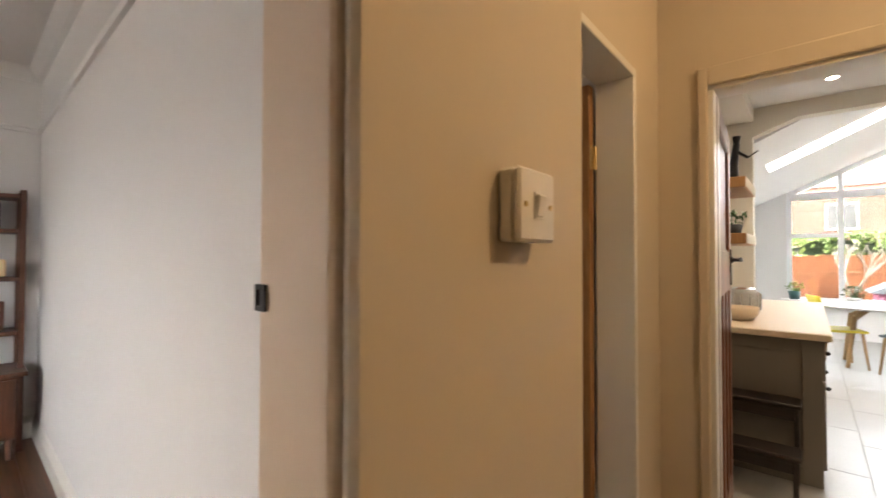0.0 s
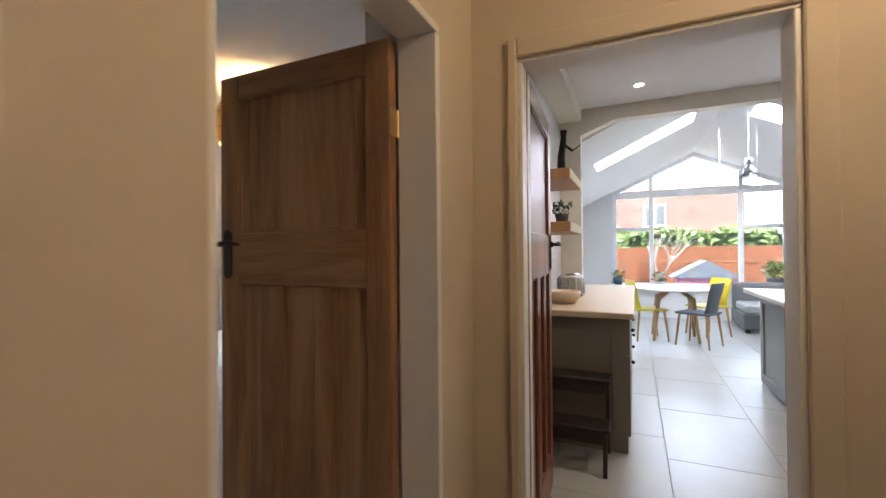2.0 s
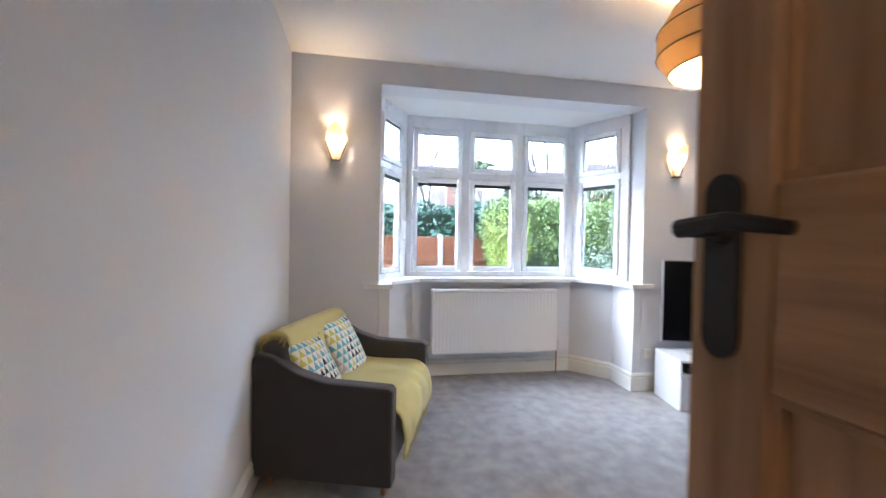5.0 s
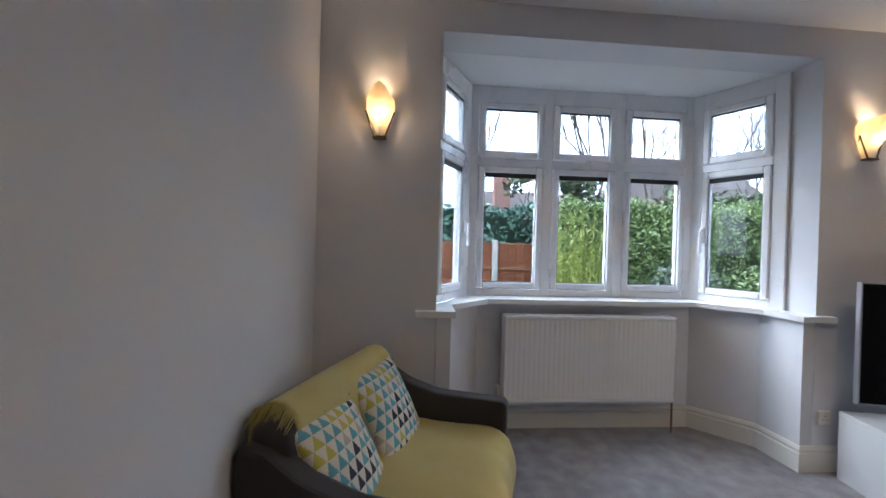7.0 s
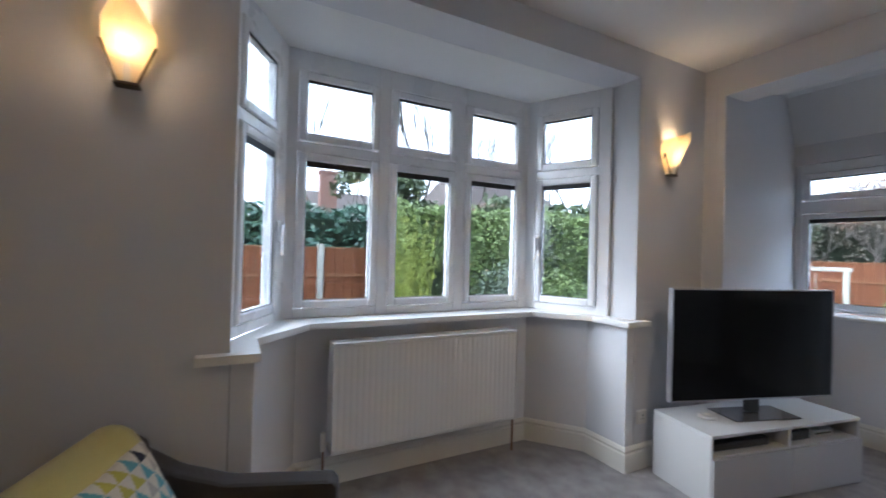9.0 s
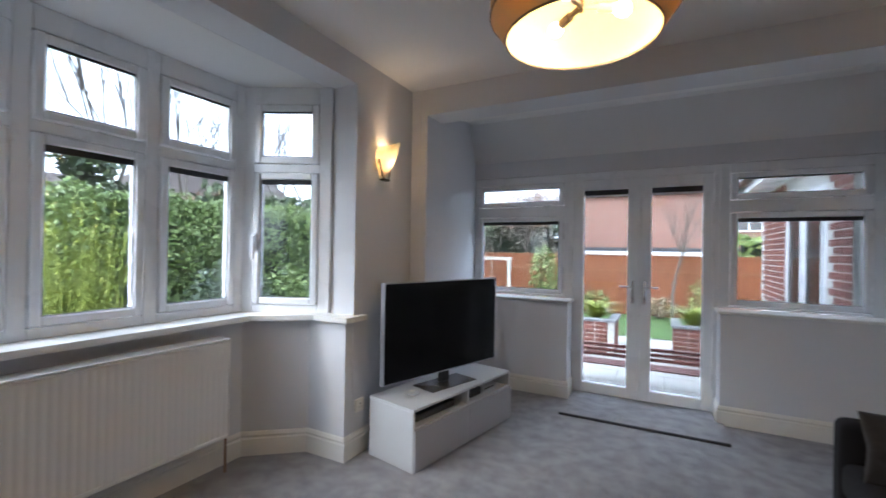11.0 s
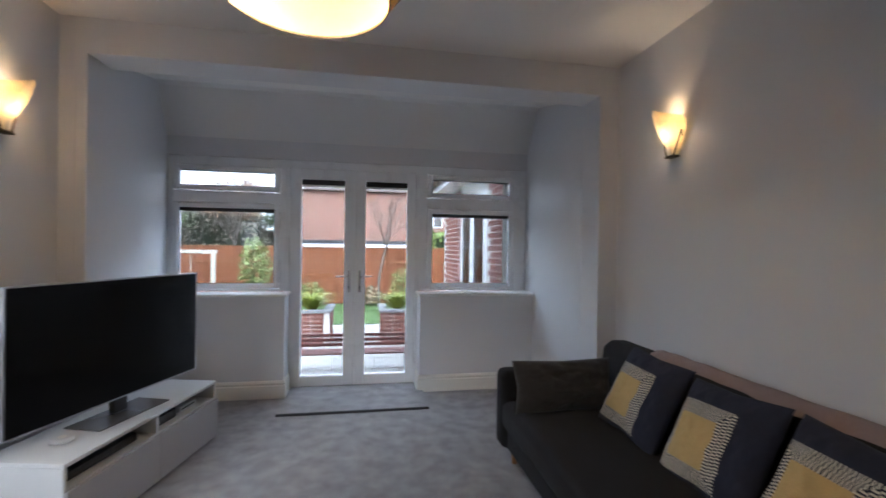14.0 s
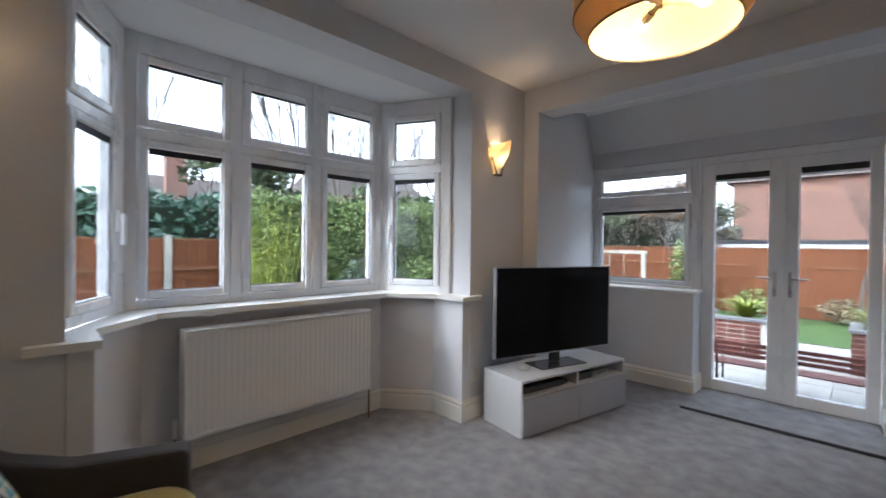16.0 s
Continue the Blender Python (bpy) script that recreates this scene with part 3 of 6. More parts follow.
for k in range(3):
    a = math.radians(20 + 120 * k)
    c, s = math.cos(a), math.sin(a)
    arm = rod(bmesh.new(), (0, 0, 2.30), (0.07 * c, 0.07 * s, 2.295), 0.011)
    rod(arm, (0.06 * c, 0.06 * s, 2.295), (0.115 * c, 0.115 * s, 2.29), 0.017)
    part("lamp_holder", arm, PEWTER if k else PLATE, pend)
    bu = bmesh.new()
    bmesh.ops.create_uvsphere(bu, u_segments=14, v_segments=10, radius=0.028, matrix=pose(0.145 * c, 0.145 * s, 2.285))
    rod(bu, (0.11 * c, 0.11 * s, 2.29), (0.135 * c, 0.135 * s, 2.286), 0.014, 0.02)
    part("bulb", bu, BULB, pend)
    lamp = bpy.data.lights.new("pendant_light", "POINT")
    lamp.energy, lamp.color, lamp.shadow_soft_size = PENDANT_W, (1.0, 0.66, 0.34), 0.03
    lo = new("pendant_light", lamp)
    lo.parent = pend
    lo.location = (0.18 * c, 0.18 * s, 2.275)

# ---- the lounge: furniture ----
def side_slab(bm, outline, x0, x1, bev=0.02, seg=2):
    """A slab with the given (y, z) side outline, from x0 to x1, with rounded edges."""
    b = bmesh.new()
    a = [b.verts.new((x0, y, z)) for y, z in outline]
    c = [b.verts.new((x1, y, z)) for y, z in outline]
    b.faces.new(a)
    b.faces.new(c)
    n = len(outline)
    for i in range(n):
        b.faces.new((a[i], a[(i + 1) % n], c[(i + 1) % n], c[i]))
    bmesh.ops.recalc_face_normals(b, faces=b.faces)
    if bev:
        bmesh.ops.bevel(b, geom=b.edges[:], offset=bev, segments=seg, profile=0.6, affect="EDGES")
    return merge(bm, b)


def drape(path, x0, x1, nx, wob, hang=None):
    """Cloth over a (y, z) path, from x0 to x1, gently creased."""
    bm = bmesh.new()
    pts = []
    for (y0, z0), (y1, z1) in zip(path, path[1:]):
        k = max(1, int(math.hypot(y1 - y0, z1 - z0) / 0.03))
        pts += [(y0 + (y1 - y0) * i / k, z0 + (z1 - z0) * i / k) for i in range(k)]
    pts.append(path[-1])
    for _ in range(3):
        pts = [pts[0]] + [((pts[i - 1][0] + 2 * pts[i][0] + pts[i + 1][0]) / 4, (pts[i - 1][1] + 2 * pts[i][1] + pts[i + 1][1]) / 4) for i in range(1, len(pts) - 1)] + [pts[-1]]
    rows = []
    for i, (y, z) in enumerate(pts):
        row = []
        for j in range(nx + 1):
            x = x0 + (x1 - x0) * j / nx
            n = noise.noise(Vector((x * 5, y * 5, z * 5))) * wob
            end = max(0.0, (i - len(pts) * 0.8) / (len(pts) * 0.2))
            row.append(bm.verts.new((x + n * 0.5, y - abs(n) * (1 + 2 * end), z + abs(n) * 0.7 - end * 0.05 * (0.5 + 0.5 * math.sin(x * 9)))))
        rows.append(row)
    for a, b in zip(rows, rows[1:]):
        for j in range(nx):
            bm.faces.new((a[j], a[j + 1], b[j + 1], b[j]))
    return bm


def cushion_mesh(w, h, thick, n, colour, rumple=0.004):
    """A plump square cushion; colour(i, j, half) picks the cloth of each triangle on its front."""
    bm = bmesh.new()
    def at(i, j, s):
        u, v = 2 * i / n - 1, 2 * j / n - 1
        puff = ((1 - abs(u) ** 2.6) * (1 - abs(v) ** 2.6)) ** 0.5
        pinch = 1 - 0.07 * (1 - abs(u)) * abs(v) ** 2 - 0.0
        pinch2 = 1 - 0.07 * (1 - abs(v)) * abs(u) ** 2
        crease = rumple * noise.noise(Vector((u * 3, v * 3, s))) + 0.5 * rumple * noise.noise(Vector((u * 8, v * 7, s + 4)))
        return (u * w / 2 * pinch2, s * (thick / 2 * puff + crease * puff), v * h / 2 * pinch)
    front = [[bm.verts.new(at(i, j, -1)) for j in range(n + 1)] for i in range(n + 1)]
    back = [[front[i][j] if i in (0, n) or j in (0, n) else bm.verts.new(at(i, j, 1)) for j in range(n + 1)] for i in range(n + 1)]
    for i in range(n):
        for j in range(n):
            a, b, c, d = front[i][j], front[i + 1][j], front[i + 1][j + 1], front[i][j + 1]
            f = bm.faces.new((a, b, c))
            f.material_index = colour(i, j, 0)
            f = bm.faces.new((a, c, d))
            f.material_index = colour(i, j, 1)
            q = (back[i][j], back[i][j + 1], back[i + 1][j + 1], back[i + 1][j])
            if len(set(q)) == 4:
                bm.faces.new(q)
    return bm


def cushion(name, m, w, h, thick, n, colour, cloths, label, group="", rumple=0.004):
    ob = part(name, cushion_mesh(w, h, thick, n, colour, rumple), cloths, None, "", True)
    ob.matrix_basis = m
    return tagged(ob, label, "cushion", group)


# the angled two-seater with the mustard throw
ys = thing("two_seater_sofa", -2.665, 1.475, 0, 162, "small charcoal-brown fabric sofa set across a corner", "sofa")
W2 = 1.08
part("base", box(0.06, W2 - 0.06, 0.03, 0.70, 0.09, 0.30, 0.02, 2), SOFA_BROWN, ys)
bk = bmesh.new()
side_slab(bk, [(0.52, 0.30), (0.60, 0.74), (0.66, 0.775), (0.73, 0.75), (0.745, 0.09), (0.60, 0.09)], 0.05, W2 - 0.05, 0.03, 3)
part("backrest", bk, SOFA_BROWN, ys, "", True)
for x0 in (0.0, W2 - 0.10):
    ar = bmesh.new()
    side_slab(ar, [(0.0, 0.075), (0.0, 0.555), (0.02, 0.575), (0.36, 0.585), (0.52, 0.63), (0.64, 0.70), (0.72, 0.715), (0.745, 0.68), (0.745, 0.075)], x0, x0 + 0.10, 0.018, 2)
    part("arm", ar, SOFA_BROWN, ys)
part("seat_cushion", box(0.10, W2 - 0.10, 0.0, 0.60, 0.29, 0.43, 0.035, 3), SOFA_BROWN, ys, "", True)
for lx, ly in ((0.08, 0.06), (W2 - 0.08, 0.06), (0.08, 0.68), (W2 - 0.08, 0.68)):
    part("leg", rod(bmesh.new(), (lx, ly, 0), (lx, ly, 0.10), 0.014, 0.02), BEECH, ys)
tw = thing("mustard_throw", -2.665, 1.475, 0, 162, "mustard yellow woven throw draped over a sofa", "throw")
cl = part("cloth", drape([(0.775, 0.50), (0.772, 0.76), (0.70, 0.815), (0.62, 0.795), (0.578, 0.60), (0.53, 0.455), (0.40, 0.447), (0.05, 0.450), (-0.022, 0.42), (-0.035, 0.30), (-0.03, 0.22)], 0.115, W2 - 0.115, 30, 0.016), THROW, tw, "", True)
so = cl.modifiers.new("thickness", "SOLIDIFY")
so.thickness, so.offset = 0.007, 1
fg = bmesh.new()
random.seed(5)
for i in range(90):
    x = 0.12 + (W2 - 0.24) * i / 89
    rod(fg, (x, -0.033, 0.205), (x + random.uniform(-0.01, 0.01), -0.04 + random.uniform(-0.012, 0.008), 0.15 + random.uniform(-0.02, 0.02)), 0.0028, 0.001, 4)
for i in range(40):
    y = 0.60 + 0.16 * i / 39
    z = 0.77 + 0.035 * math.sin((y - 0.58) * 16)
    rod(fg, (0.118, y, z), (0.07 + random.uniform(-0.015, 0.01), y + random.uniform(-0.01, 0.01), z - 0.035 + random.uniform(-0.015, 0.01)), 0.0028, 0.001, 4)
tagged(part("fringe", fg, THROW, tw), "knotted mustard fringe", "", "", "stuff")
TRI_CLOTHS = [CREAM, TEAL, OLIVE, NAVY, STONE]
random.seed(11)
TRI_PICK = {(i, j): random.choice((1, 2, 3, 4, 1, 2)) for i in range(30) for j in range(30)}


def tri_pattern(i, j, half):
    """Rows of upright triangles in four colours on cream."""
    row, up = j // 8, 1 - (j % 8 + 0.35 + 0.3 * half) / 8
    x = (i + (0.65, 0.35)[half]) / 9 + 0.5 * (row % 2)
    return TRI_PICK[(int(x), row)] if abs(x % 1 - 0.5) < 0.48 * up else 0


B2 = pose(-2.665, 1.475, 0, 0, 0, 162)
cushion("cushion", B2 @ pose(0.752, 0.52, 0.565, -27, 0, -2), 0.44, 0.44, 0.12, 72, tri_pattern, TRI_CLOTHS, "square cushion printed with teal, olive and navy triangles", "triangle cushions")
cushion("cushion", B2 @ pose(0.305, 0.515, 0.535, -29, 3, 2), 0.44, 0.44, 0.12, 72, tri_pattern, TRI_CLOTHS, "square cushion printed with teal, olive and navy triangles", "triangle cushions")

# the dark three-seater along the east wall (its own x runs along the wall)
ds = thing("three_seater_sofa", -1.33, 1.81, 0, 90, "long charcoal fabric sofa against the wall", "sofa")
DL = 2.6
part("base", box(0.28, DL - 0.02, -0.86, -0.04, 0.10, 0.27, 0.025, 2), SOFA_DARK, ds)
bk = bmesh.new()
side_slab(bk, [(-0.62, 0.25), (-0.70, 0.755), (-0.76, 0.795), (-0.86, 0.79), (-0.905, 0.735), (-0.905, 0.12), (-0.70, 0.12)], 0.28, DL - 0.14, 0.03, 3)
part("backrest", bk, SOFA_DARK, ds, "", True)
for x0 in (DL - 0.16, 0.26):
    part("arm", box(x0, x0 + 0.16, -0.90, 0.0, 0.10, 0.605, 0.05, 4), SOFA_DARK, ds, "", True)
for k, (a, b) in enumerate(((0.42, 1.27), (1.275, DL - 0.16))):
    part("seat_cushion", box(a, b, -0.68, 0.0 + 0.012 * k, 0.26, 0.43, 0.05, 4), SOFA_DARK, ds, "", True)
for lx in (0.34, DL - 0.12):
    for ly in (-0.82, -0.10):
        part("leg", rod(bmesh.new(), (lx, ly, 0), (lx, ly, 0.12), 0.016, 0.024), BEECH, ds)
pt = thing("pink_throw", -1.33, 1.81, 0, 90, "dusty pink throw laid along the top of a sofa back", "throw")
cl = part("cloth", drape([(-0.913, 0.61), (-0.912, 0.75), (-0.87, 0.812), (-0.80, 0.818), (-0.745, 0.805), (-0.72, 0.75)], 0.45, 2.05, 36, 0.014), PINK_THROW, pt, "", True)
so = cl.modifiers.new("thickness", "SOLIDIFY")
so.thickness, so.offset = 0.006, 1
FRAME_CLOTHS = [NAVY, GOLD, CREAM, STONE]


def frame_pattern(i, j, half):
    u, v = abs((i + 0.5) / 72 - 0.35), abs((j + 0.5) / 72 - 0.42)
    r = max(u, v)
    if r < 0.225:
        return 1
    if r < 0.36:
        ring = int((r - 0.225) / 0.046)
        along = j if u > v else i
        return 2 if (along + ring) % 2 == 0 else 0
    return 0


B3 = pose(-1.33, 1.81, 0, 0, 0, 90)
for x, rx, ry, dz in ((1.86, -28, 2, 0.02), (1.37, -28, -3, 0.0), (0.89, -29, 3, 0.0)):
    cushion("cushion", B3 @ pose(x, -0.575, 0.605 + dz, rx, ry, 180), 0.47, 0.46, 0.14, 72, frame_pattern, FRAME_CLOTHS, "navy cushion with a gold square inside a striped frame", "framed cushions", 0.012)
LONG_GREY = material("crumpled_grey_cloth", (0.042, 0.038, 0.038), 0.95, var=0.08, scale=10, fine=0.2, fine_scale=400, bump=0.4, bump_scale=500, sheen=0.2, spec=0.2)
bol = cushion("long_cushion", B3 @ pose(2.26, -0.33, 0.565, -15, 0, -90), 0.64, 0.31, 0.15, 48, lambda i, j, h: 0, [LONG_GREY], "long crumpled grey-brown cushion against a sofa arm", "", 0.022)

# television on its unit
tu = thing("television_unit", -3.497, 3.80, 0, 78.6, "low white television unit with grey drawer fronts", "television unit")
part("side_panel", box(0.0, 0.018, 0.003, 0.415, 0.0, 0.385, 0.002), UNIT_WHITE, tu)
part("side_panel", box(1.182, 1.20, 0.003, 0.415, 0.0, 0.385, 0.002), UNIT_WHITE, tu)
part("top_panel", box(0.0, 1.20, 0.0, 0.415, 0.386, 0.405, 0.002), UNIT_WHITE, tu)
part("divider", box(0.591, 0.609, 0.004, 0.41, 0.02, 0.385), UNIT_WHITE, tu)
part("shelf", boxes([(0.019, 0.590, 0.005, 0.41, 0.272, 0.286), (0.610, 1.181, 0.005, 0.41, 0.272, 0.286)]), UNIT_WHITE, tu)
part("back_panel", box(0.019, 1.181, 0.402, 0.412, 0.02, 0.385), UNIT_GREY, tu)
part("plinth", box(0.03, 1.17, 0.03, 0.38, 0.0, 0.02), UNIT_WHITE, tu)
for a, b in ((0.002, 0.598), (0.602, 1.198)):
    part("drawer_front", box(a, b, -0.016, 0.001, 0.012, 0.278, 0.002), UNIT_GREY, tu, "plain pale grey drawer front")
U = pose(-3.497, 3.80, 0, 0, 0, 78.6)
for nm, lab, cat, r, mt in (("set_top_box", "flat black set-top box on an open shelf", "set-top box", (0.07, 0.50, 0.05, 0.30, 0.287, 0.335), BLACK), ("media_player", "small dark media player on an open shelf", "media player", (0.66, 0.84, 0.05, 0.22, 0.287, 0.345), BLACK), ("router", "small white router on an open shelf", "router", (0.88, 1.06, 0.06, 0.22, 0.287, 0.325), UNIT_WHITE)):
    ob = tagged(part(nm, box(*r, 0.006), mt), lab, cat)
    ob.matrix_basis = U
    part("front_strip", box(r[0] + 0.02, r[1] - 0.02, r[2] - 0.0015, r[2] + 0.001, r[4] + 0.015, r[4] + 0.025), SEAL if mt is not BLACK else SMOKED, ob)
pk = tagged(part("puck", turned(bmesh.new(), [(0.0, 0.406), (0.05, 0.406), (0.052, 0.415), (0.045, 0.424), (0.0, 0.425)], 24), UNIT_WHITE), "small round white gadget on the television unit", "gadget")
pk.matrix_basis = U @ pose(0.22, 0.22, 0)
part("cap", turned(bmesh.new(), [(0.0, 0.4255), (0.02, 0.4255), (0.018, 0.428), (0, 0.428)], 16), PLATE, pk)
tv = thing("television", -3.761, 3.829, 0, 72.2, "large flat black television with a thin silver edge, switched off", "television")
part("screen", box(0.008, 1.182, -0.004, 0.004, 0.508, 1.182), SCREEN, tv)
part("bezel", boxes([(0.0, 0.0079, -0.006, 0.03, 0.50, 1.19), (1.1821, 1.19, -0.006, 0.03, 0.50, 1.19), (0.0079, 1.1821, -0.006, 0.03, 0.50, 0.5079), (0.0079, 1.1821, -0.006, 0.03, 1.1821, 1.19)]), BEZEL, tv, "thin silver edge")
part("casing", box(0.008, 1.182, 0.005, 0.045, 0.508, 1.182, 0.006), BLACK, tv)
part("neck", box(0.55, 0.64, 0.0, 0.04, 0.417, 0.52, 0.006), BLACK, tv)
part("stand_plate", box(0.36, 0.83, -0.11, 0.11, 0.406, 0.414, 0.003), SMOKED, tv, "dark glass stand plate")

# ---- the hall ----
structure(part("floor_hall", box(-0.14, 1.6, -2.6, 2.14, -0.12, -0.002), material("hall_oak_floor", (0.22, 0.13, 0.07), 0.4, var=0.2, scale=4, stretch=(12, 1, 1))))
structure(part("ceiling_hall", box(-0.2, 1.7, -2.7, 2.2, 2.62, 2.74), CEILING))
structure(part("wall_hall_west", boxes([(0.03, 0.13, 0.348, 0.56, 0, 2.62), (-0.03, 0.13, 0.56, 0.79, 0, 2.62), (0.03, 0.13, -2.6, -0.48, 0, 2.62), (0.03, 0.13, -0.48, 0.348, 2.06, 2.62), (-0.206, -0.076, 0.765, 0.925, 0, 2.62), (-0.206, -0.076, 0.925, 1.765, 2.032, 2.62), (-0.206, -0.076, 1.765, 2.08, 0, 2.62), (-0.0761, -0.03, 0.60, 0.79, 0, 2.62)]), CREAM_WALL), "warm cream painted hall wall")
structure(part("wall_kitchen_door", boxes([(-0.2, 0.094, 2.08, 2.20, 0, 2.74), (0.972, 3.5, 2.08, 2.20, 0, 2.74), (0.094, 0.972, 2.08, 2.20, 2.032, 2.74)]), CREAM_WALL), "warm cream painted wall round the kitchen doorway")
structure(part("wall_hall_east", box(1.5, 1.6, -2.6, 2.08, 0, 2.62), CREAM_WALL))
structure(part("wall_hall_south", box(-0.03, 1.6, -2.7, -2.6, 0, 2.62), CREAM_WALL))
LIN = bmesh.new()
for r in ((-0.212, -0.07, 0.925, 0.955, 0, 2.0), (-0.212, -0.07, 1.735, 1.765, 0, 2.0), (-0.212, -0.07, 0.925, 1.765, 2.001, 2.031)):
    add(LIN, *r, 0.003)
structure(part("trim_lounge_door_lining", LIN, TRIM), "white painted door lining")
KL = bmesh.new()
for r in ((0.096, 0.126, 2.074, 2.206, 0, 2.0), (0.94, 0.97, 2.074, 2.206, 0, 2.0), (0.096, 0.97, 2.074, 2.206, 2.001, 2.031)):
    add(KL, *r, 0.003)
structure(part("trim_kitchen_door_lining", KL, TRIM), "white painted door lining")
AR = bmesh.new()
for r in ((0.072, 0.108, 2.056, 2.0735, 0, 2.09), (0.958, 1.038, 2.056, 2.0735, 0, 2.09), (0.1085, 0.9575, 2.056, 2.0735, 2.014, 2.09)):
    add(AR, *r, 0.006)
structure(part("trim_architrave", AR, CREAM_WALL), "painted architrave round the kitchen doorway")
FL = bmesh.new()
for r in ((0.022, 0.135, 0.318, 0.347, 0, 2.03), (0.022, 0.135, -0.479, -0.45, 0, 2.03), (0.022, 0.135, -0.479, 0.347, 2.031, 2.059)):
    add(FL, *r, 0.003)
FA = bmesh.new()
add(FA, 0.1352, 0.153, 0.325, 0.412, 0, 2.12, 0.006)
add(FA, 0.1352, 0.153, -0.546, -0.457, 0, 2.12, 0.006)
add(FA, 0.1352, 0.153, -0.456, 0.324, 2.05, 2.12, 0.006)
# Cream gloss, its tone warmed for hall light that the lamp doesn't cast here.
CREAM_WARMED = material("cream_gloss_warmed", (0.70, 0.56, 0.42), 0.4, var=0.04, scale=4)
structure(part("trim_front_room_door", FL, CREAM_WARMED), "cream painted door lining, its tone warmed for hall light")
structure(part("trim_front_room_architrave", FA, CREAM_WALL), "cream painted door architrave")
keep = thing("strike_plate", 0.030, 0.317, 1.304, 0, "small dark metal strike plate in a door lining", "strike plate")
part("plate", boxes([(-0.009, 0.009, -0.003, 0.0, -0.012, -0.007), (-0.009, 0.009, -0.003, 0.0, 0.007, 0.012), (-0.009, -0.005, -0.003, 0.0, -0.007, 0.007), (0.005, 0.009, -0.003, 0.0, -0.007, 0.007)]), IRON, keep)
part("latch_hole", box(-0.005, 0.005, -0.001, 0.0, -0.007, 0.007), BLACK, keep)
socket("light_switch", pose(0.13, 0.59, 1.402, 0, 0, 90), "cream surface-mounted light switch on the hall wall", True)


def door_leaf(name, x, y, rz, w, wood_up, wood_across, label, flip=1):
    """A four-panel 1930s door: one panel over three, hinged at its own x = 0."""
    d = thing(name, x, y, 0, rz, label, "door")
    z0, z1, t = 0.012, 1.995, 0.02
    st, rail_t, lock0, lock1, bot = 0.098, 0.095, 1.172, 1.372, 0.21
    for a, b in ((0.0, st), (w - st, w)):
        part("stile", box(a, b, -t, t, z0, z1, 0.004), wood_up, d)
    for a, b in ((z0, bot), (lock0, lock1), (z1 - rail_t, z1)):
        part("rail", box(st, w - st, -t + 0.0004, t - 0.0004, a, b, 0.004), wood_across, d)
    inner = w - 2 * st
    m = 0.062
    pw = (inner - 2 * m) / 3
    for k in range(2):
        a = st + pw * (k + 1) + m * k
        part("muntin", box(a, a + m, -t + 0.0008, t - 0.0008, bot, lock0, 0.004), wood_up, d)
    part("panel", box(st, w - st, -0.006, 0.006, lock1, z1 - rail_t), wood_up, d)
    for k in range(3):
        a = st + (pw + m) * k
        part("panel", box(a, a + pw, -0.006, 0.006, bot, lock0), wood_up, d)
    bead = bmesh.new()
    for a, b, lo, hi in [(st, w - st, lock1, z1 - rail_t)] + [(st + (pw + m) * k, st + (pw + m) * k + pw, bot, lock0) for k in range(3)]:
        for s in (-1, 1):
            for r in ((a, a + 0.009, lo, hi), (b - 0.009, b, lo, hi), (a + 0.009, b - 0.009, hi - 0.009, hi), (a + 0.009, b - 0.009, lo, lo + 0.009)):
                add(bead, r[0], r[1], s * 0.006, s * 0.013, r[2], r[3])
    part("panel_moulding", bead, wood_up, d)
    for s in (-1, 1):
        hx = w - 0.045
        pb = extrude(bmesh.new(), [(hx + 0.021 * math.cos(a), zc + 0.021 * math.sin(a)) for zc, a0 in ((1.215, math.pi), (1.365, 0.0)) for a in [a0 + math.pi * q / 8 for q in range(9)]], 0, 0.006)
        bmesh.ops.transform(pb, matrix=Matrix(((1, 0, 0, 0), (0, 0, s, s * t), (0, 1, 0, 0), (0, 0, 0, 1))), verts=pb.verts)
        rod(pb, (hx, s * t, 1.328), (hx, s * (t + 0.016), 1.328), 0.019, 0.015, 16)
        part("handle_plate", pb, IRON, d, "black iron handle plate")
        lv = rod(bmesh.new(), (hx, s * t, 1.328), (hx, s * (t + 0.05), 1.328), 0.009)
        rod(lv, (hx + 0.008, s * (t + 0.048), 1.328), (hx - 0.05, s * (t + 0.047), 1.334), 0.010, 0.009)
        rod(lv, (hx - 0.05, s * (t + 0.047), 1.334), (hx - 0.105, s * (t + 0.042), 1.326), 0.009, 0.006)
        part("handle", lv, IRON, d, "black iron lever handle")
    for z in (0.25, 1.72):
        hb = rod(bmesh.new(), (-0.004, flip * 0.024, z - 0.045), (-0.004, flip * 0.024, z + 0.045), 0.006)
        add(hb, -0.003, -0.0005, -0.018, 0.018, z - 0.045, z + 0.045)
        part("hinge", hb, BRASS, d, "brass hinge")
    return d


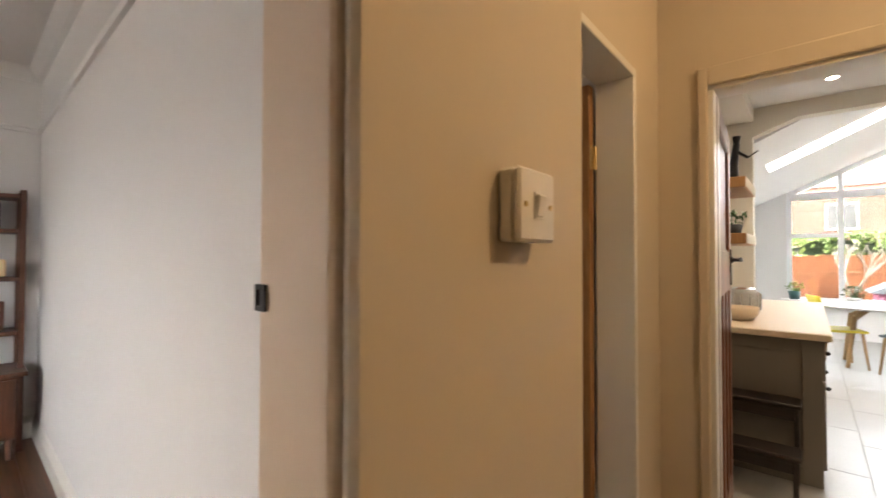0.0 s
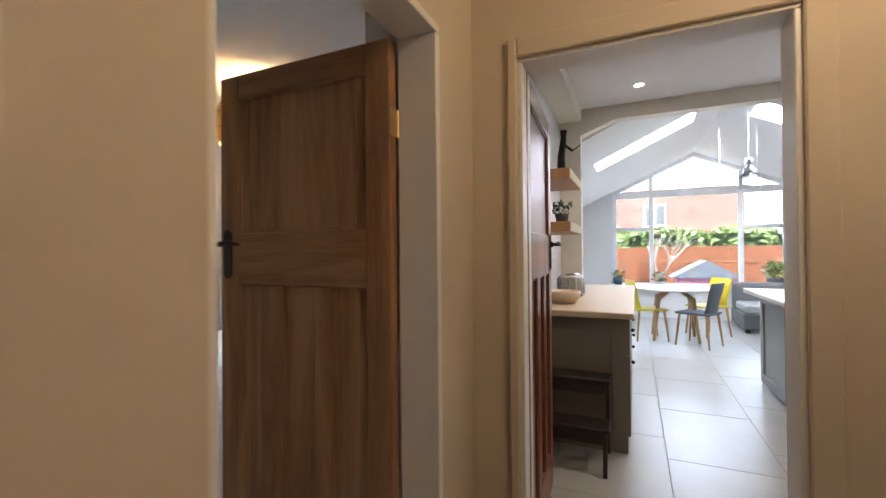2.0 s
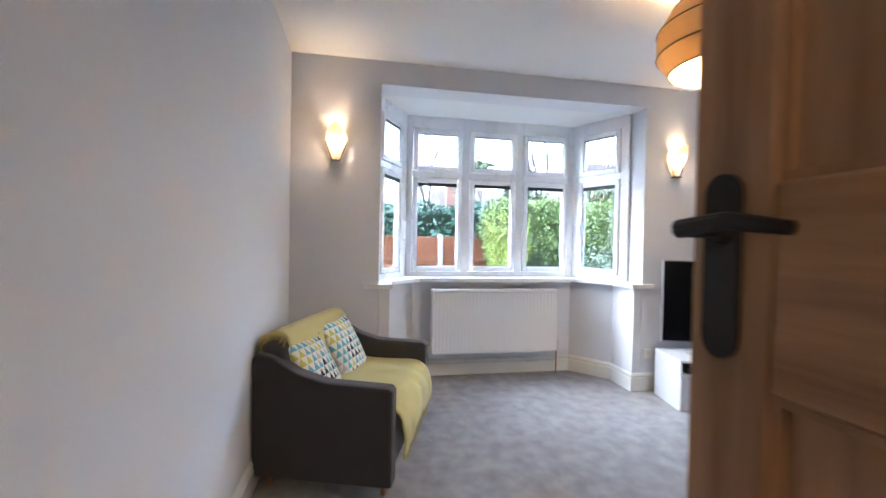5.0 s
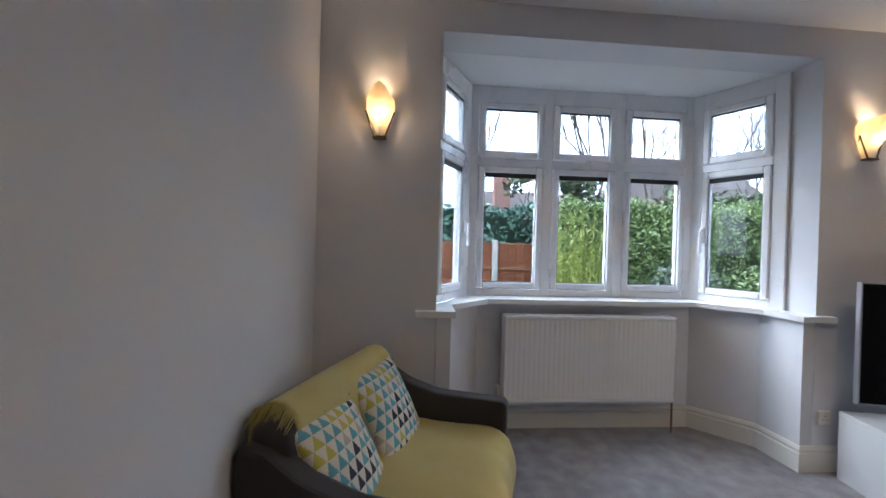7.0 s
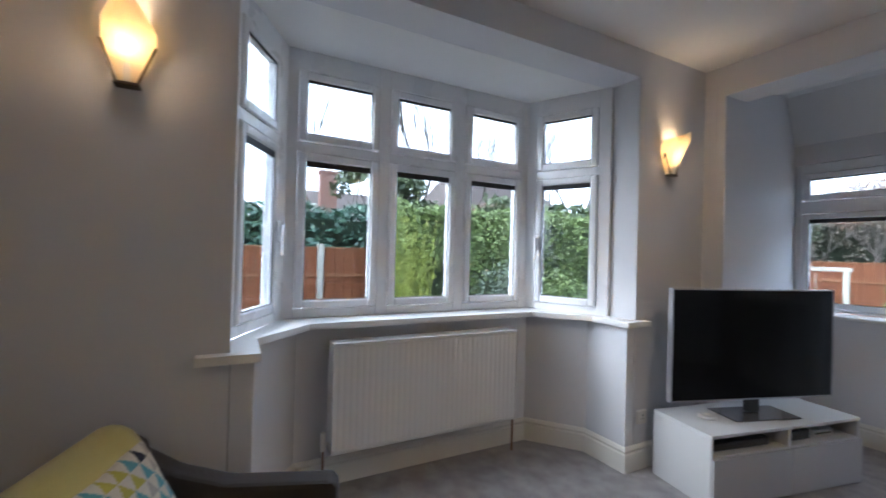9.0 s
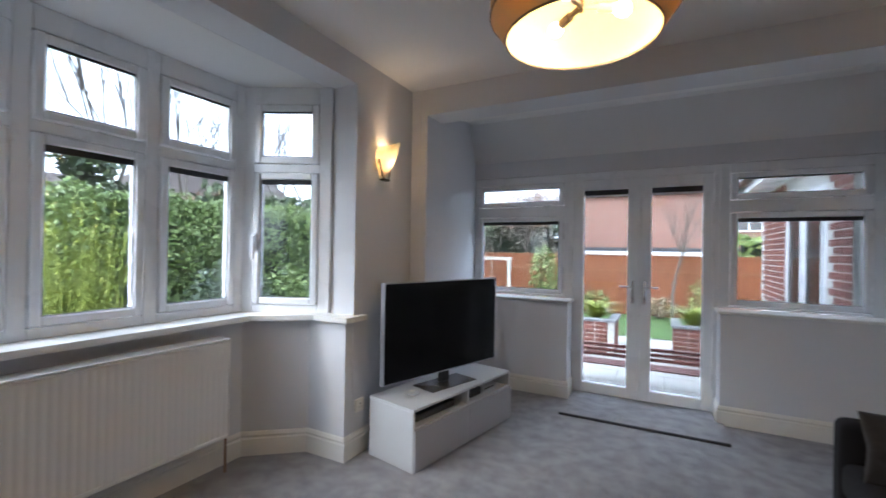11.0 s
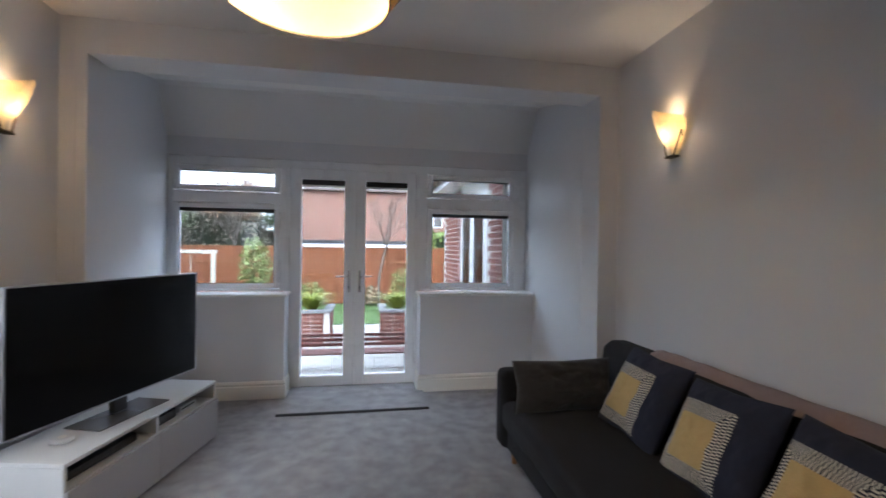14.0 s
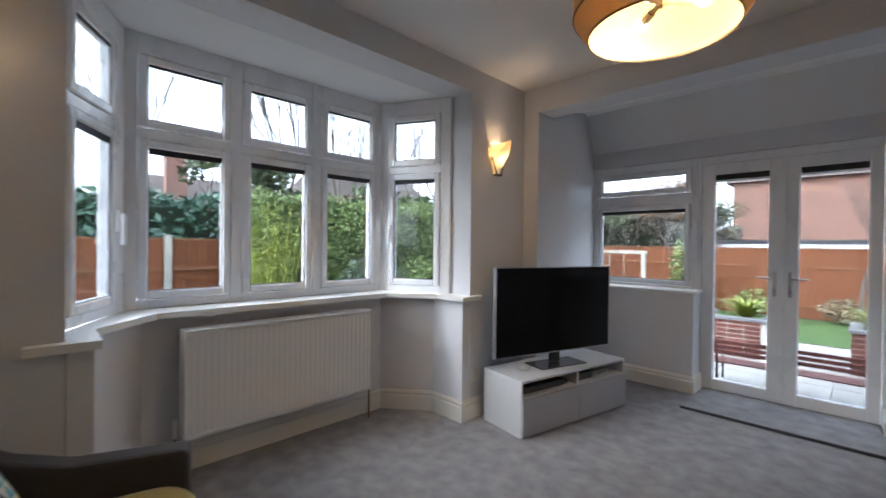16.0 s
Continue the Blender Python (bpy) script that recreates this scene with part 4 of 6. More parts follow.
door_leaf("panelled_door", -0.218, 1.712, 180, 0.795, PINE, PINE_X, "stained pine panelled door standing open, black iron handle", -1)
door_leaf("panelled_door", 0.108, 2.135, 93.7, 0.77, MAHOGANY, MAHOGANY, "glossy red-brown panelled kitchen door standing open")
hall_lamp = thing("ceiling_light", 1.22, 1.2, 0, 0, "small lit glass ceiling light in the hall", "ceiling light")
part("glass_bowl", turned(bmesh.new(), [(0.12, 2.60), (0.115, 2.56), (0.08, 2.53), (0.0, 2.515)], 24), glowing("lit_bowl_glass", (1.0, 0.72, 0.4), 0.5), hall_lamp)
part("rim", turned(bmesh.new(), [(0.0, 2.62), (0.13, 2.62), (0.13, 2.60), (0.118, 2.598)], 24), BRASS, hall_lamp)
hl = bpy.data.lights.new("hall_light", "POINT")
hl.energy, hl.color, hl.shadow_soft_size = HALL_W, (1.0, 0.69, 0.39), 0.10
o = new("hall_light", hl)
o.parent = hall_lamp
o.location = (0, 0, 2.42)

# ---- the front room, seen past its doorway ----
structure(part("wall_front_room", boxes([(-4.1, -3.985, -3.3, 0.56, 0, H), (-4.1, -0.03, -3.4, -3.3, 0, 1.2), (-4.1, -0.03, -3.4, -3.3, 1.8, H), (-4.1, -2.5, -3.4, -3.3, 1.2, 1.8), (-1.85, -0.03, -3.4, -3.3, 1.2, 1.8)]), WHITE_WALL))
nw = structure(part("wall_front_room_north", box(-3.985, 0.0295, 0.545, 0.5595, 0, H), WHITE_WALL), "off-white painted wall with a picture rail")
structure(part("ceiling_front_room", box(-4.1, -0.03, -3.4, 0.56, H, H + 0.12), CEILING))
pr = bmesh.new()
run(pr, [(0.029, 0.545), (-3.985, 0.545), (-3.985, -3.3)], [(0, 2.26), (0.018, 2.262), (0.026, 2.285), (0.012, 2.30), (0, 2.30)])
run(pr, [(0.029, 0.545), (-3.985, 0.545), (-3.985, -3.3)], [(0, 2.64), (0.03, 2.66), (0.06, 2.70), (0.075, 2.73), (0, 2.73)])
structure(part("trim_picture_rail", pr, WHITE_WALL), "painted picture rail and cornice")
sk2 = run(bmesh.new(), [(0.029, 0.545), (-3.985, 0.545), (-3.985, -3.3)], SKIRT)
structure(part("baseboard_front_room", sk2, TRIM))
bc = thing("ladder_bookcase", -3.96, -0.42, 0, 0, "tall dark-stained wooden shelf unit with a low cupboard", "bookcase")
RED_DARK = wood("dark_stained_wood", (0.05, 0.018, 0.01), (0.13, 0.05, 0.025), 0.4, 2, 9)
for yy in (0.0, 0.84):
    part("post", box(0.22, 0.255, yy, yy + 0.035, 0.0, 1.80, 0.004), RED_DARK, bc)
    part("post", box(0.0, 0.035, yy, yy + 0.035, 0.0, 1.80, 0.004), RED_DARK, bc)
for z in (0.80, 1.17, 1.50, 1.74):
    part("shelf", box(0.0, 0.26, 0.0355, 0.8395, z, z + 0.028, 0.003), RED_DARK, bc)
part("cupboard", box(0.0, 0.40, 0.036, 0.839, 0.14, 0.545, 0.006), RED_DARK, bc)
part("cupboard_top", box(-0.0, 0.425, -0.01, 0.885, 0.546, 0.575, 0.005), RED_DARK, bc)
for a, b in ((0.045, 0.435), (0.44, 0.83)):
    part("cupboard_door", box(0.401, 0.418, a, b, 0.16, 0.53, 0.004), RED_DARK, bc)
for yy in (0.06, 0.80):
    part("foot", rod(bmesh.new(), (0.37, yy, 0.0), (0.35, yy, 0.14), 0.015, 0.022), RED_DARK, bc)
fp = tagged(part("photo_frame", box(-3.83, -3.81, 0.05, 0.33, 1.5285, 1.72, 0.004), RED_DARK), "small dark framed picture on a shelf", "picture frame")
part("picture", box(-3.809, -3.806, 0.08, 0.30, 1.56, 1.69), material("faded_print", (0.25, 0.22, 0.16), 0.5, var=0.5, scale=18), fp)
bx = tagged(part("lamp_box", box(-3.85, -3.70, 0.16, 0.36, 1.199, 1.32, 0.01), shade_material("paper_shade", (0.8, 0.6, 0.35), (0.9, 0.6, 0.3), 0.4)), "small cream paper table lamp on a shelf", "lamp")
part("base", box(-3.86, -3.69, 0.15, 0.37, 1.1985, 1.2035), RED_DARK, bx)
ph = tagged(part("leaning_picture", box(-3.82, -3.80, 0.12, 0.36, 0.829, 1.03, 0.003), RED_DARK), "red-brown framed photograph on a shelf", "picture frame")
part("picture", box(-3.799, -3.796, 0.145, 0.335, 0.855, 1.0), material("grey_print", (0.45, 0.45, 0.47), 0.4, var=0.5, scale=20), ph)
ff = structure(part("floor_front_room", box(-3.985, -0.05, -3.3, 0.545, -0.12, -0.022), BLACK), "dark red-brown boarded floor")
PLANK = wood("dark_floor_plank", (0.06, 0.025, 0.012), (0.16, 0.07, 0.035), 0.35, 0, 6, 4.0)
for i in range(30):
    y0 = 0.543 - 0.128 * (i + 1)
    part("plank", box(-3.983, -0.052, y0, y0 + 0.125, -0.022, 0.0, 0.002), PLANK, ff)

# ---- the kitchen ----
KW = 3.45
structure(part("ceiling_kitchen", box(-0.2, KW, 2.20, 5.03, 2.74, 2.86), CEILING))
WARM_WHITE = material("warm_white_emulsion", (0.70, 0.66, 0.58), 0.85, var=0.03, scale=2)
beam = boxes([(0.345, KW, 5.03, 5.16, 2.60, 2.86), (-0.198, 0.009, 5.03, 5.16, 0, 2.86)])
vv = [(0.009, 2.472), (0.345, 2.60), (0.345, 2.86), (0.009, 2.86)]
lo, hi = [beam.verts.new((x, 5.03, z)) for x, z in vv], [beam.verts.new((x, 5.16, z)) for x, z in vv]
beam.faces.new(lo)
beam.faces.new(hi)
for i in range(4):
    beam.faces.new((lo[i], lo[(i + 1) % 4], hi[(i + 1) % 4], hi[i]))
structure(part("wall_kitchen_beam", beam, WARM_WHITE), "plastered beam with a chamfered corner")
structure(part("trim_boxing", box(-0.199, 0.02, 2.21, 5.029, 2.62, 2.7399), WARM_WHITE), "plastered boxing along the kitchen ceiling")
structure(part("wall_kitchen_east", boxes([(KW, KW + 0.15, 2.1, 9.9, 0, 3.4)]), WARM_WHITE))
structure(part("wall_extension_west", boxes([(-0.62, -0.52, 6.122, 6.77, 0, 2.3), (-0.62, -0.52, 8.27, 9.9, 0, 2.3), (-0.62, -0.52, 6.77, 8.27, 0, 0.4), (-0.62, -0.52, 6.77, 8.27, 2.14, 2.3)]), WHITE_WALL))
YG, RX, RZ, SL = 9.75, 1.53, 3.15, 0.47
gab = bmesh.new()
def slope(x):
    return RZ - SL * abs(x - RX)
for pts in ([(-0.52, 0), (0.10, 0), (0.10, slope(0.10)), (-0.52, slope(-0.52))], [(2.95, 0), (KW, 0), (KW, slope(KW)), (2.95, slope(2.95))], [(0.10, 0), (2.95, 0), (2.95, 0.60), (0.10, 0.60)]):
    extrude(gab, pts, YG - 0.06, YG + 0.10, Matrix(((1, 0, 0, 0), (0, 0, 1, 0), (0, 1, 0, 0), (0, 0, 0, 1))))
structure(part("wall_gable", gab, WHITE_WALL), "white gable wall round tall glazing")
roof = bmesh.new()
for s in (-1, 1):
    lo_x, hi_x = (0.02, 1.22) if s < 0 else (1.84, 3.04)
    eave = -0.7 if s < 0 else KW + 0.2
    spans = [(eave, lo_x), (hi_x, RX)] if s < 0 else [(RX, lo_x), (hi_x, eave)]
    strips = [(min(a, b), max(a, b), 6.122, YG + 0.3) for a, b in spans] + [(max(min(a, b), -0.199), max(a, b), 5.16, 6.122) for a, b in spans] + [(lo_x, hi_x, 5.16, 6.45), (lo_x, hi_x, 7.02, YG + 0.3)]
    for a, b, y0, y1 in strips:
        q = [roof.verts.new((x, y, slope(x))) for x, y in ((a, y0), (b, y0), (b, y1), (a, y1))]
        t = [roof.verts.new((v.co.x, v.co.y, v.co.z + 0.18)) for v in q]
        roof.faces.new(q)
        roof.faces.new(t)
        for i in range(4):
            roof.faces.new((q[i], q[(i + 1) % 4], t[(i + 1) % 4], t[i]))
structure(part("ceiling_extension", roof, WHITE_WALL), "white vaulted ceiling with two rooflights")
structure(part("wall_extension_head", extrude(bmesh.new(), [(-0.199, 2.86), (KW, 2.86), (KW, 3.4), (-0.199, 3.4)], 5.05, 5.155, Matrix(((1, 0, 0, 0), (0, 0, 1, 0), (0, 1, 0, 0), (0, 0, 0, 1)))), WHITE_WALL))
gl = thing("window_6", 0, YG, 0, 0, "tall white framed gable window with a pointed head", "window")
structure(gl)
gf = bmesh.new()
for x in (0.10, 0.765, 2.225, 2.88):
    add(gf, x, x + 0.07, -0.05, 0.05, 0.60, slope(x + 0.035) - 0.02, 0.004)
add(gf, 0.17, 2.88, -0.052, 0.052, 2.33, 2.45, 0.004)
add(gf, 0.17, 2.88, -0.052, 0.052, 0.60, 0.66, 0.004)
add(gf, 0.17, 0.765, -0.048, 0.048, 1.68, 1.75, 0.004)
add(gf, 2.295, 2.88, -0.048, 0.048, 1.68, 1.75, 0.004)
for s in (-1, 1):
    q = []
    for x, dz in ((RX, -0.01), (RX + s * 1.43, -0.01), (RX + s * 1.43, -0.09), (RX, -0.09)):
        q.append((x, slope(x) + dz))
    extrude(gf, q, -0.046, 0.046, Matrix(((1, 0, 0, 0), (0, 0, 1, 0), (0, 1, 0, 0), (0, 0, 0, 1))))
part("window_frame", gf, UPVC, gl)
for a, b, z0, z1 in ((0.17, 0.765, 0.66, 1.68), (0.17, 0.765, 1.75, 2.33), (0.835, 2.225, 0.66, 2.33), (2.295, 2.88, 0.66, 1.68), (2.295, 2.88, 1.75, 2.33)):
    p = part("pane", box(a, b, -0.004, 0.004, z0, z1), GLASS, gl)
    p.visible_shadow = False
structure(part("sill_gable", box(0.02, 3.0, YG - 0.28, YG - 0.061, 0.60, 0.63, 0.005), SILL))
KFLOOR = material("grey_grout", (0.34, 0.33, 0.315), 0.9)
kf = structure(part("floor_kitchen", box(-0.19, KW, 2.14, 5.1, -0.12, -0.003), KFLOOR), "pale grey stone-effect floor tiles")
structure(part("floor_extension", boxes([(-0.198, KW, 5.1, 6.122, -0.12, -0.003), (-0.52, KW, 6.122, 9.8, -0.12, -0.003)]), KFLOOR))
TILE = material("grey_porcelain_tile", (0.38, 0.365, 0.345), 0.3, var=0.2, scale=2.2, fine=0.08, fine_scale=60, rand=0.06)
for i in range(-2, 5):
    for j in range(9):
        x0, y0 = 0.672 + 0.612 * i, 2.56 + 0.92 * j - 0.92 + (0.32 if i % 2 else 0.0)
        xa, xb = max(x0 + 0.0015, -0.185 if y0 < 6.1 else -0.515), min(x0 + 0.6105, KW - 0.003)
        ya, yb = max(y0 + 0.0015, 2.145), min(y0 + 0.9185, 9.68)
        if xb - xa > 0.05 and yb - ya > 0.05:
            part("tile", box(xa, xb, ya, yb, -0.012, 0.0, 0.002), TILE, kf)
CABINET = material("taupe_painted_wood", (0.20, 0.175, 0.145), 0.5, var=0.05, scale=5)
CABINET_G = material("grey_green_painted_wood", (0.27, 0.275, 0.265), 0.5, var=0.05, scale=5)
WORKTOP = material("pale_oak_worktop", (0.62, 0.50, 0.36), 0.35, var=0.1, scale=5, stretch=(6, 1, 6))
STONE_TOP = material("white_stone_worktop", (0.66, 0.64, 0.61), 0.25, var=0.05, scale=7)


def shaker(parent, x0, x1, z0, z1, y, mat, name="end_panel", axis="y"):
    """A framed panel facing -y at y (or facing -x)."""
    f = 0.09
    fr = bmesh.new()
    rows = ((x0, x0 + f, z0, z1), (x1 - f, x1, z0, z1), (x0 + f, x1 - f, z1 - f, z1), (x0 + f, x1 - f, z0, z0 + f))
    for r in rows:
        if axis == "y":
            add(fr, r[0], r[1], y - 0.018, y, r[2], r[3], 0.002)
        else:
            add(fr, y - 0.018, y, r[0], r[1], r[2], r[3], 0.002)
    return part(name, fr, mat, parent)


bu = thing("base_cabinet", 0, 0, 0, 0, "taupe painted kitchen base unit with a framed end panel", "cabinet")
part("carcass", box(-0.19, 0.45, 3.46, 5.02, 0.0, 0.868), CABINET, bu)
shaker(bu, -0.19, 0.452, 0.0, 0.868, 3.46, CABINET)
for k in range(3):
    y0 = 3.465 + 0.518 * k
    part("drawer_front", box(0.4505, 0.468, y0 + 0.004, y0 + 0.514, 0.62, 0.862, 0.003), CABINET, bu)
    part("cabinet_door", box(0.4505, 0.468, y0 + 0.004, y0 + 0.514, 0.1, 0.612, 0.003), CABINET, bu)
    for z in (0.74, 0.52):
        kn = bmesh.new()
        bmesh.ops.create_uvsphere(kn, u_segments=10, v_segments=8, radius=0.013, matrix=pose(0.484, y0 + 0.26, z))
        part("knob", kn, IRON, bu)
wt1 = tagged(part("worktop", box(-0.195, 0.495, 3.32, 5.6, 0.870, 0.91, 0.006), WORKTOP), "pale oak kitchen worktop", "worktop")
structure(part("wall_low_peninsula", box(-0.19, 0.40, 5.17, 5.58, 0, 0.868), WHITE_WALL))
iu = thing("island_cabinet", 1.62, 4.78, 0, 0, "grey-green painted kitchen island unit", "cabinet")
part("carcass", box(0.0, 1.1, 0.0, 0.74, 0.10, 0.868), CABINET_G, iu)
part("plinth", box(0.03, 1.1, 0.04, 0.70, 0.0, 0.10), CABINET, iu)
shaker(iu, 0.0, 0.74, 0.02, 0.868, -0.0005, CABINET_G, "side_panel", "x")
shaker(iu, 0.0, 0.55, 0.105, 0.868, -0.0005, CABINET_G, "cabinet_door")
shaker(iu, 0.555, 1.1, 0.105, 0.868, -0.0005, CABINET_G, "cabinet_door")
tagged(part("island_worktop", box(1.47, 2.75, 4.28, 5.54, 0.87, 0.912, 0.006), STONE_TOP), "white stone island worktop with an overhang", "worktop")
# shelves and what stands on them
for z in (1.84, 1.44):
    sh = tagged(part("floating_shelf", box(-0.198, 0.07, 3.75, 4.45, z, z + 0.075, 0.004), BEECH), "thick oak floating shelf on the kitchen wall", "shelf", "floating shelves")
    # Cream strip over the oak side, painting the window's light onto it.
    part("lit_edge_strip", box(0.0702, 0.072, 3.76, 4.44, z + 0.004, z + 0.071), CREAM, sh)
fig = bmesh.new()
for a, b, r0, r1 in (((0, 0, 0), (0, 0, 0.13), 0.035, 0.028), ((0, 0, 0.12), (0.02, 0, 0.27), 0.03, 0.022), ((0.02, 0, 0.27), (0.02, 0, 0.33), 0.018, 0.028), ((0.02, 0, 0.22), (0.09, -0.02, 0.16), 0.012, 0.010), ((0.09, -0.02, 0.16), (0.15, -0.02, 0.2), 0.006, 0.004)):
    rod(fig, a, b, r0, r1)
ob = tagged(part("figurine", fig, IRON), "dark metal figurine on an upper kitchen shelf", "figurine")
ob.matrix_basis = pose(-0.02, 3.95, 1.915)


def leaves(bm, n, centre, size, leaf, seed, shell=0.0):
    """Many small leaves in an ellipsoid or, with shell, near its skin."""
    rnd = random.Random(seed)
    for _ in range(n):
        while True:
            v = Vector((rnd.uniform(-1, 1), rnd.uniform(-1, 1), rnd.uniform(-1, 1)))
            if shell <= v.length <= 1:
                break
        c = Vector(centre) + Vector((v.x * size[0], v.y * size[1], v.z * size[2]))
        d = Vector((rnd.uniform(-1, 1), rnd.uniform(-1, 1), rnd.uniform(-0.4, 1))).normalized()
        s = d.cross(Vector((rnd.uniform(-1, 1), rnd.uniform(-1, 1), rnd.uniform(-1, 1)))).normalized()
        l = leaf * rnd.uniform(0.6, 1.3)
        q = [bm.verts.new(c + d * l), bm.verts.new(c + s * l * 0.35), bm.verts.new(c - d * l * 0.6), bm.verts.new(c - s * l * 0.35)]
        bm.faces.new(q)
    return bm


DARK_LEAF = leaf_material("dark_house_leaf", (0.02, 0.05, 0.02), (0.07, 0.14, 0.05))
LIGHT_LEAF = leaf_material("light_house_leaf", (0.10, 0.18, 0.04), (0.26, 0.34, 0.10))


def pot_plant(x, y, z, r, h, n, mat, pot, label, seed):
    p = thing("potted_plant", x, y, z, 0, label, "plant")
    part("pot", turned(bmesh.new(), [(0.0, 0.0), (r * 0.75, 0.0), (r, h), (r * 0.9, h), (r * 0.85, h * 0.85), (0.0, h * 0.85)], 20), pot, p, "", True)
    tagged(part("foliage", leaves(bmesh.new(), n, (0, 0, h + r * 0.9), (r * 1.5, r * 1.5, r * 1.1), r * 0.5, seed), mat, p), "", "", "", "stuff")
    return p


TEAL_POT = material("teal_glazed_pot", (0.03, 0.10, 0.11), 0.3)
GREY_POT = material("dark_grey_pot", (0.06, 0.065, 0.07), 0.6)
pot_plant(-0.02, 3.95, 1.516, 0.055, 0.07, 70, DARK_LEAF, GREY_POT, "dark leafy plant in a small pot on a shelf", 3)
pot_plant(0.20, 9.58, 0.63, 0.09, 0.14, 60, LIGHT_LEAF, TEAL_POT, "small plant in a teal pot on the window board", 4)
pot_plant(0.93, 9.58, 0.63, 0.10, 0.07, 70, DARK_LEAF, UNIT_WHITE, "low green plant in a pale dish on the window board", 6)
pot_plant(2.72, 9.58, 0.63, 0.14, 0.17, 130, LIGHT_LEAF, GREY_POT, "yellow-green plant in a grey pot on the window board", 7)
bowl = tagged(part("wooden_bowl", turned(bmesh.new(), [(0.0, 0.911), (0.08, 0.911), (0.115, 0.95), (0.125, 1.0), (0.117, 1.0), (0.105, 0.955), (0.0, 0.93)], 28), WORKTOP, None, "", True), "round pale wooden bowl on the oak worktop", "bowl")
bowl.matrix_basis = pose(0.02, 3.72, 0)
tk = thing("toast_rack", 0.0, 4.25, 0.911, 0, "ribbed clear and chrome jar rack on the worktop", "jar")
part("glass_body", turned(bmesh.new(), [(0.0, 0.0), (0.10, 0.0), (0.11, 0.05), (0.11, 0.15), (0.08, 0.18), (0.0, 0.18)], 24), material("ribbed_glass", (0.45, 0.45, 0.45), 0.15, var=0.2, scale=40), tk, "", True)
for k in range(12):
    a = 2 * math.pi * k / 12
    part("rib", rod(bmesh.new(), (0.113 * math.cos(a), 0.113 * math.sin(a), 0.02), (0.113 * math.cos(a), 0.113 * math.sin(a), 0.15), 0.006, None, 6), CHROME, tk)
part("lid", turned(bmesh.new(), [(0.0, 0.20), (0.06, 0.195), (0.085, 0.181), (0.0, 0.181)], 24), CHROME, tk)
# black wooden step stool
st = thing("step_stool", -0.06, 3.07, 0, 0, "black-brown wooden two-step stool by the units", "step stool")
STOOL = wood("black_brown_wood", (0.012, 0.009, 0.008), (0.035, 0.025, 0.02), 0.4, 0, 8)
for z0, y0, y1 in ((0.475, 0.20, 0.38), (0.235, 0.04, 0.22)):
    part("tread", box(0.0, 0.42, y0, y1, z0, z0 + 0.026, 0.005), STOOL, st)
    part("crosspiece", box(0.03, 0.39, y0 + 0.012, y0 + 0.03, z0 - 0.07, z0 - 0.001, 0.003), STOOL, st)
for x in (0.012, 0.384):
    lb = bmesh.new()
    side_slab(lb, [(0.0, 0.0), (0.03, 0.0), (0.08, 0.234), (0.05, 0.234)], x, x + 0.024, 0.003, 1)
    part("front_leg", lb, STOOL, st)
    lb = bmesh.new()
    side_slab(lb, [(0.33, 0.0), (0.36, 0.0), (0.33, 0.474), (0.22, 0.474), (0.22, 0.44), (0.30, 0.44)], x, x + 0.024, 0.003, 1)
    part("back_leg", lb, STOOL, st)
    part("side_rail", box(x, x + 0.024, 0.07, 0.31, 0.20, 0.234, 0.003), STOOL, st)
wd = tagged(part("door_wedge", side_slab(bmesh.new(), [(0.0, 0.0), (0.12, 0.0), (0.12, 0.035)], 0.0, 0.035, 0.003, 1), BEECH), "pale wooden door wedge on the floor", "door wedge")
wd.matrix_basis = pose(0.10, 2.72, 0.0, 0, 0, 60)
for x, y in ((0.552, 4.572), (1.75, 4.62), (0.55, 3.3), (1.75, 3.3)):
    dl = thing("downlight", x, y, 2.74, 0, "small round recessed ceiling downlight, lit", "downlight", "kitchen downlights")
    part("bezel", turned(bmesh.new(), [(0.045, 0.0), (0.045, -0.006), (0.034, -0.004), (0.034, 0.0)], 24), CHROME, dl)
    part("lens", turned(bmesh.new(), [(0.0, -0.002), (0.034, -0.002), (0.034, -0.0005), (0.0, -0.0005)], 24), glowing("lit_downlight", (1.0, 0.85, 0.65), 2.5), dl)
    spot = bpy.data.lights.new("downlight_beam", "SPOT")
    spot.energy, spot.color, spot.spot_size, spot.spot_blend, spot.shadow_soft_size = 1.4, (1.0, 0.80, 0.56), radians(110), 0.6, 0.03
    sp = new("downlight_beam", spot)
    sp.parent = dl
    sp.location = (0, 0, -0.012)
# dining table and chairs
DT_TOP = material("white_table_top", (0.72, 0.71, 0.69), 0.3)
OAK = wood("oak_leg", (0.30, 0.17, 0.07), (0.45, 0.28, 0.13), 0.4, 2, 9)
dt = thing("dining_table", 1.02, 7.55, 0, 0, "round white dining table on splayed oak legs", "table")
part("tabletop", turned(bmesh.new(), [(0.0, 0.72), (0.54, 0.722), (0.56, 0.735), (0.56, 0.745), (0.55, 0.75), (0.0, 0.75)], 48), DT_TOP, dt)
for k in range(4):
    a = math.radians(45 + 90 * k)
    c, s = math.cos(a), math.sin(a)
    lg = rod(bmesh.new(), (0.40 * c, 0.40 * s, 0), (0.30 * c, 0.30 * s, 0.62), 0.02, 0.032)
    rod(lg, (0.30 * c, 0.30 * s, 0.60), (0.10 * c, 0.10 * s, 0.715), 0.03, 0.028)
    part("leg", lg, OAK, dt)


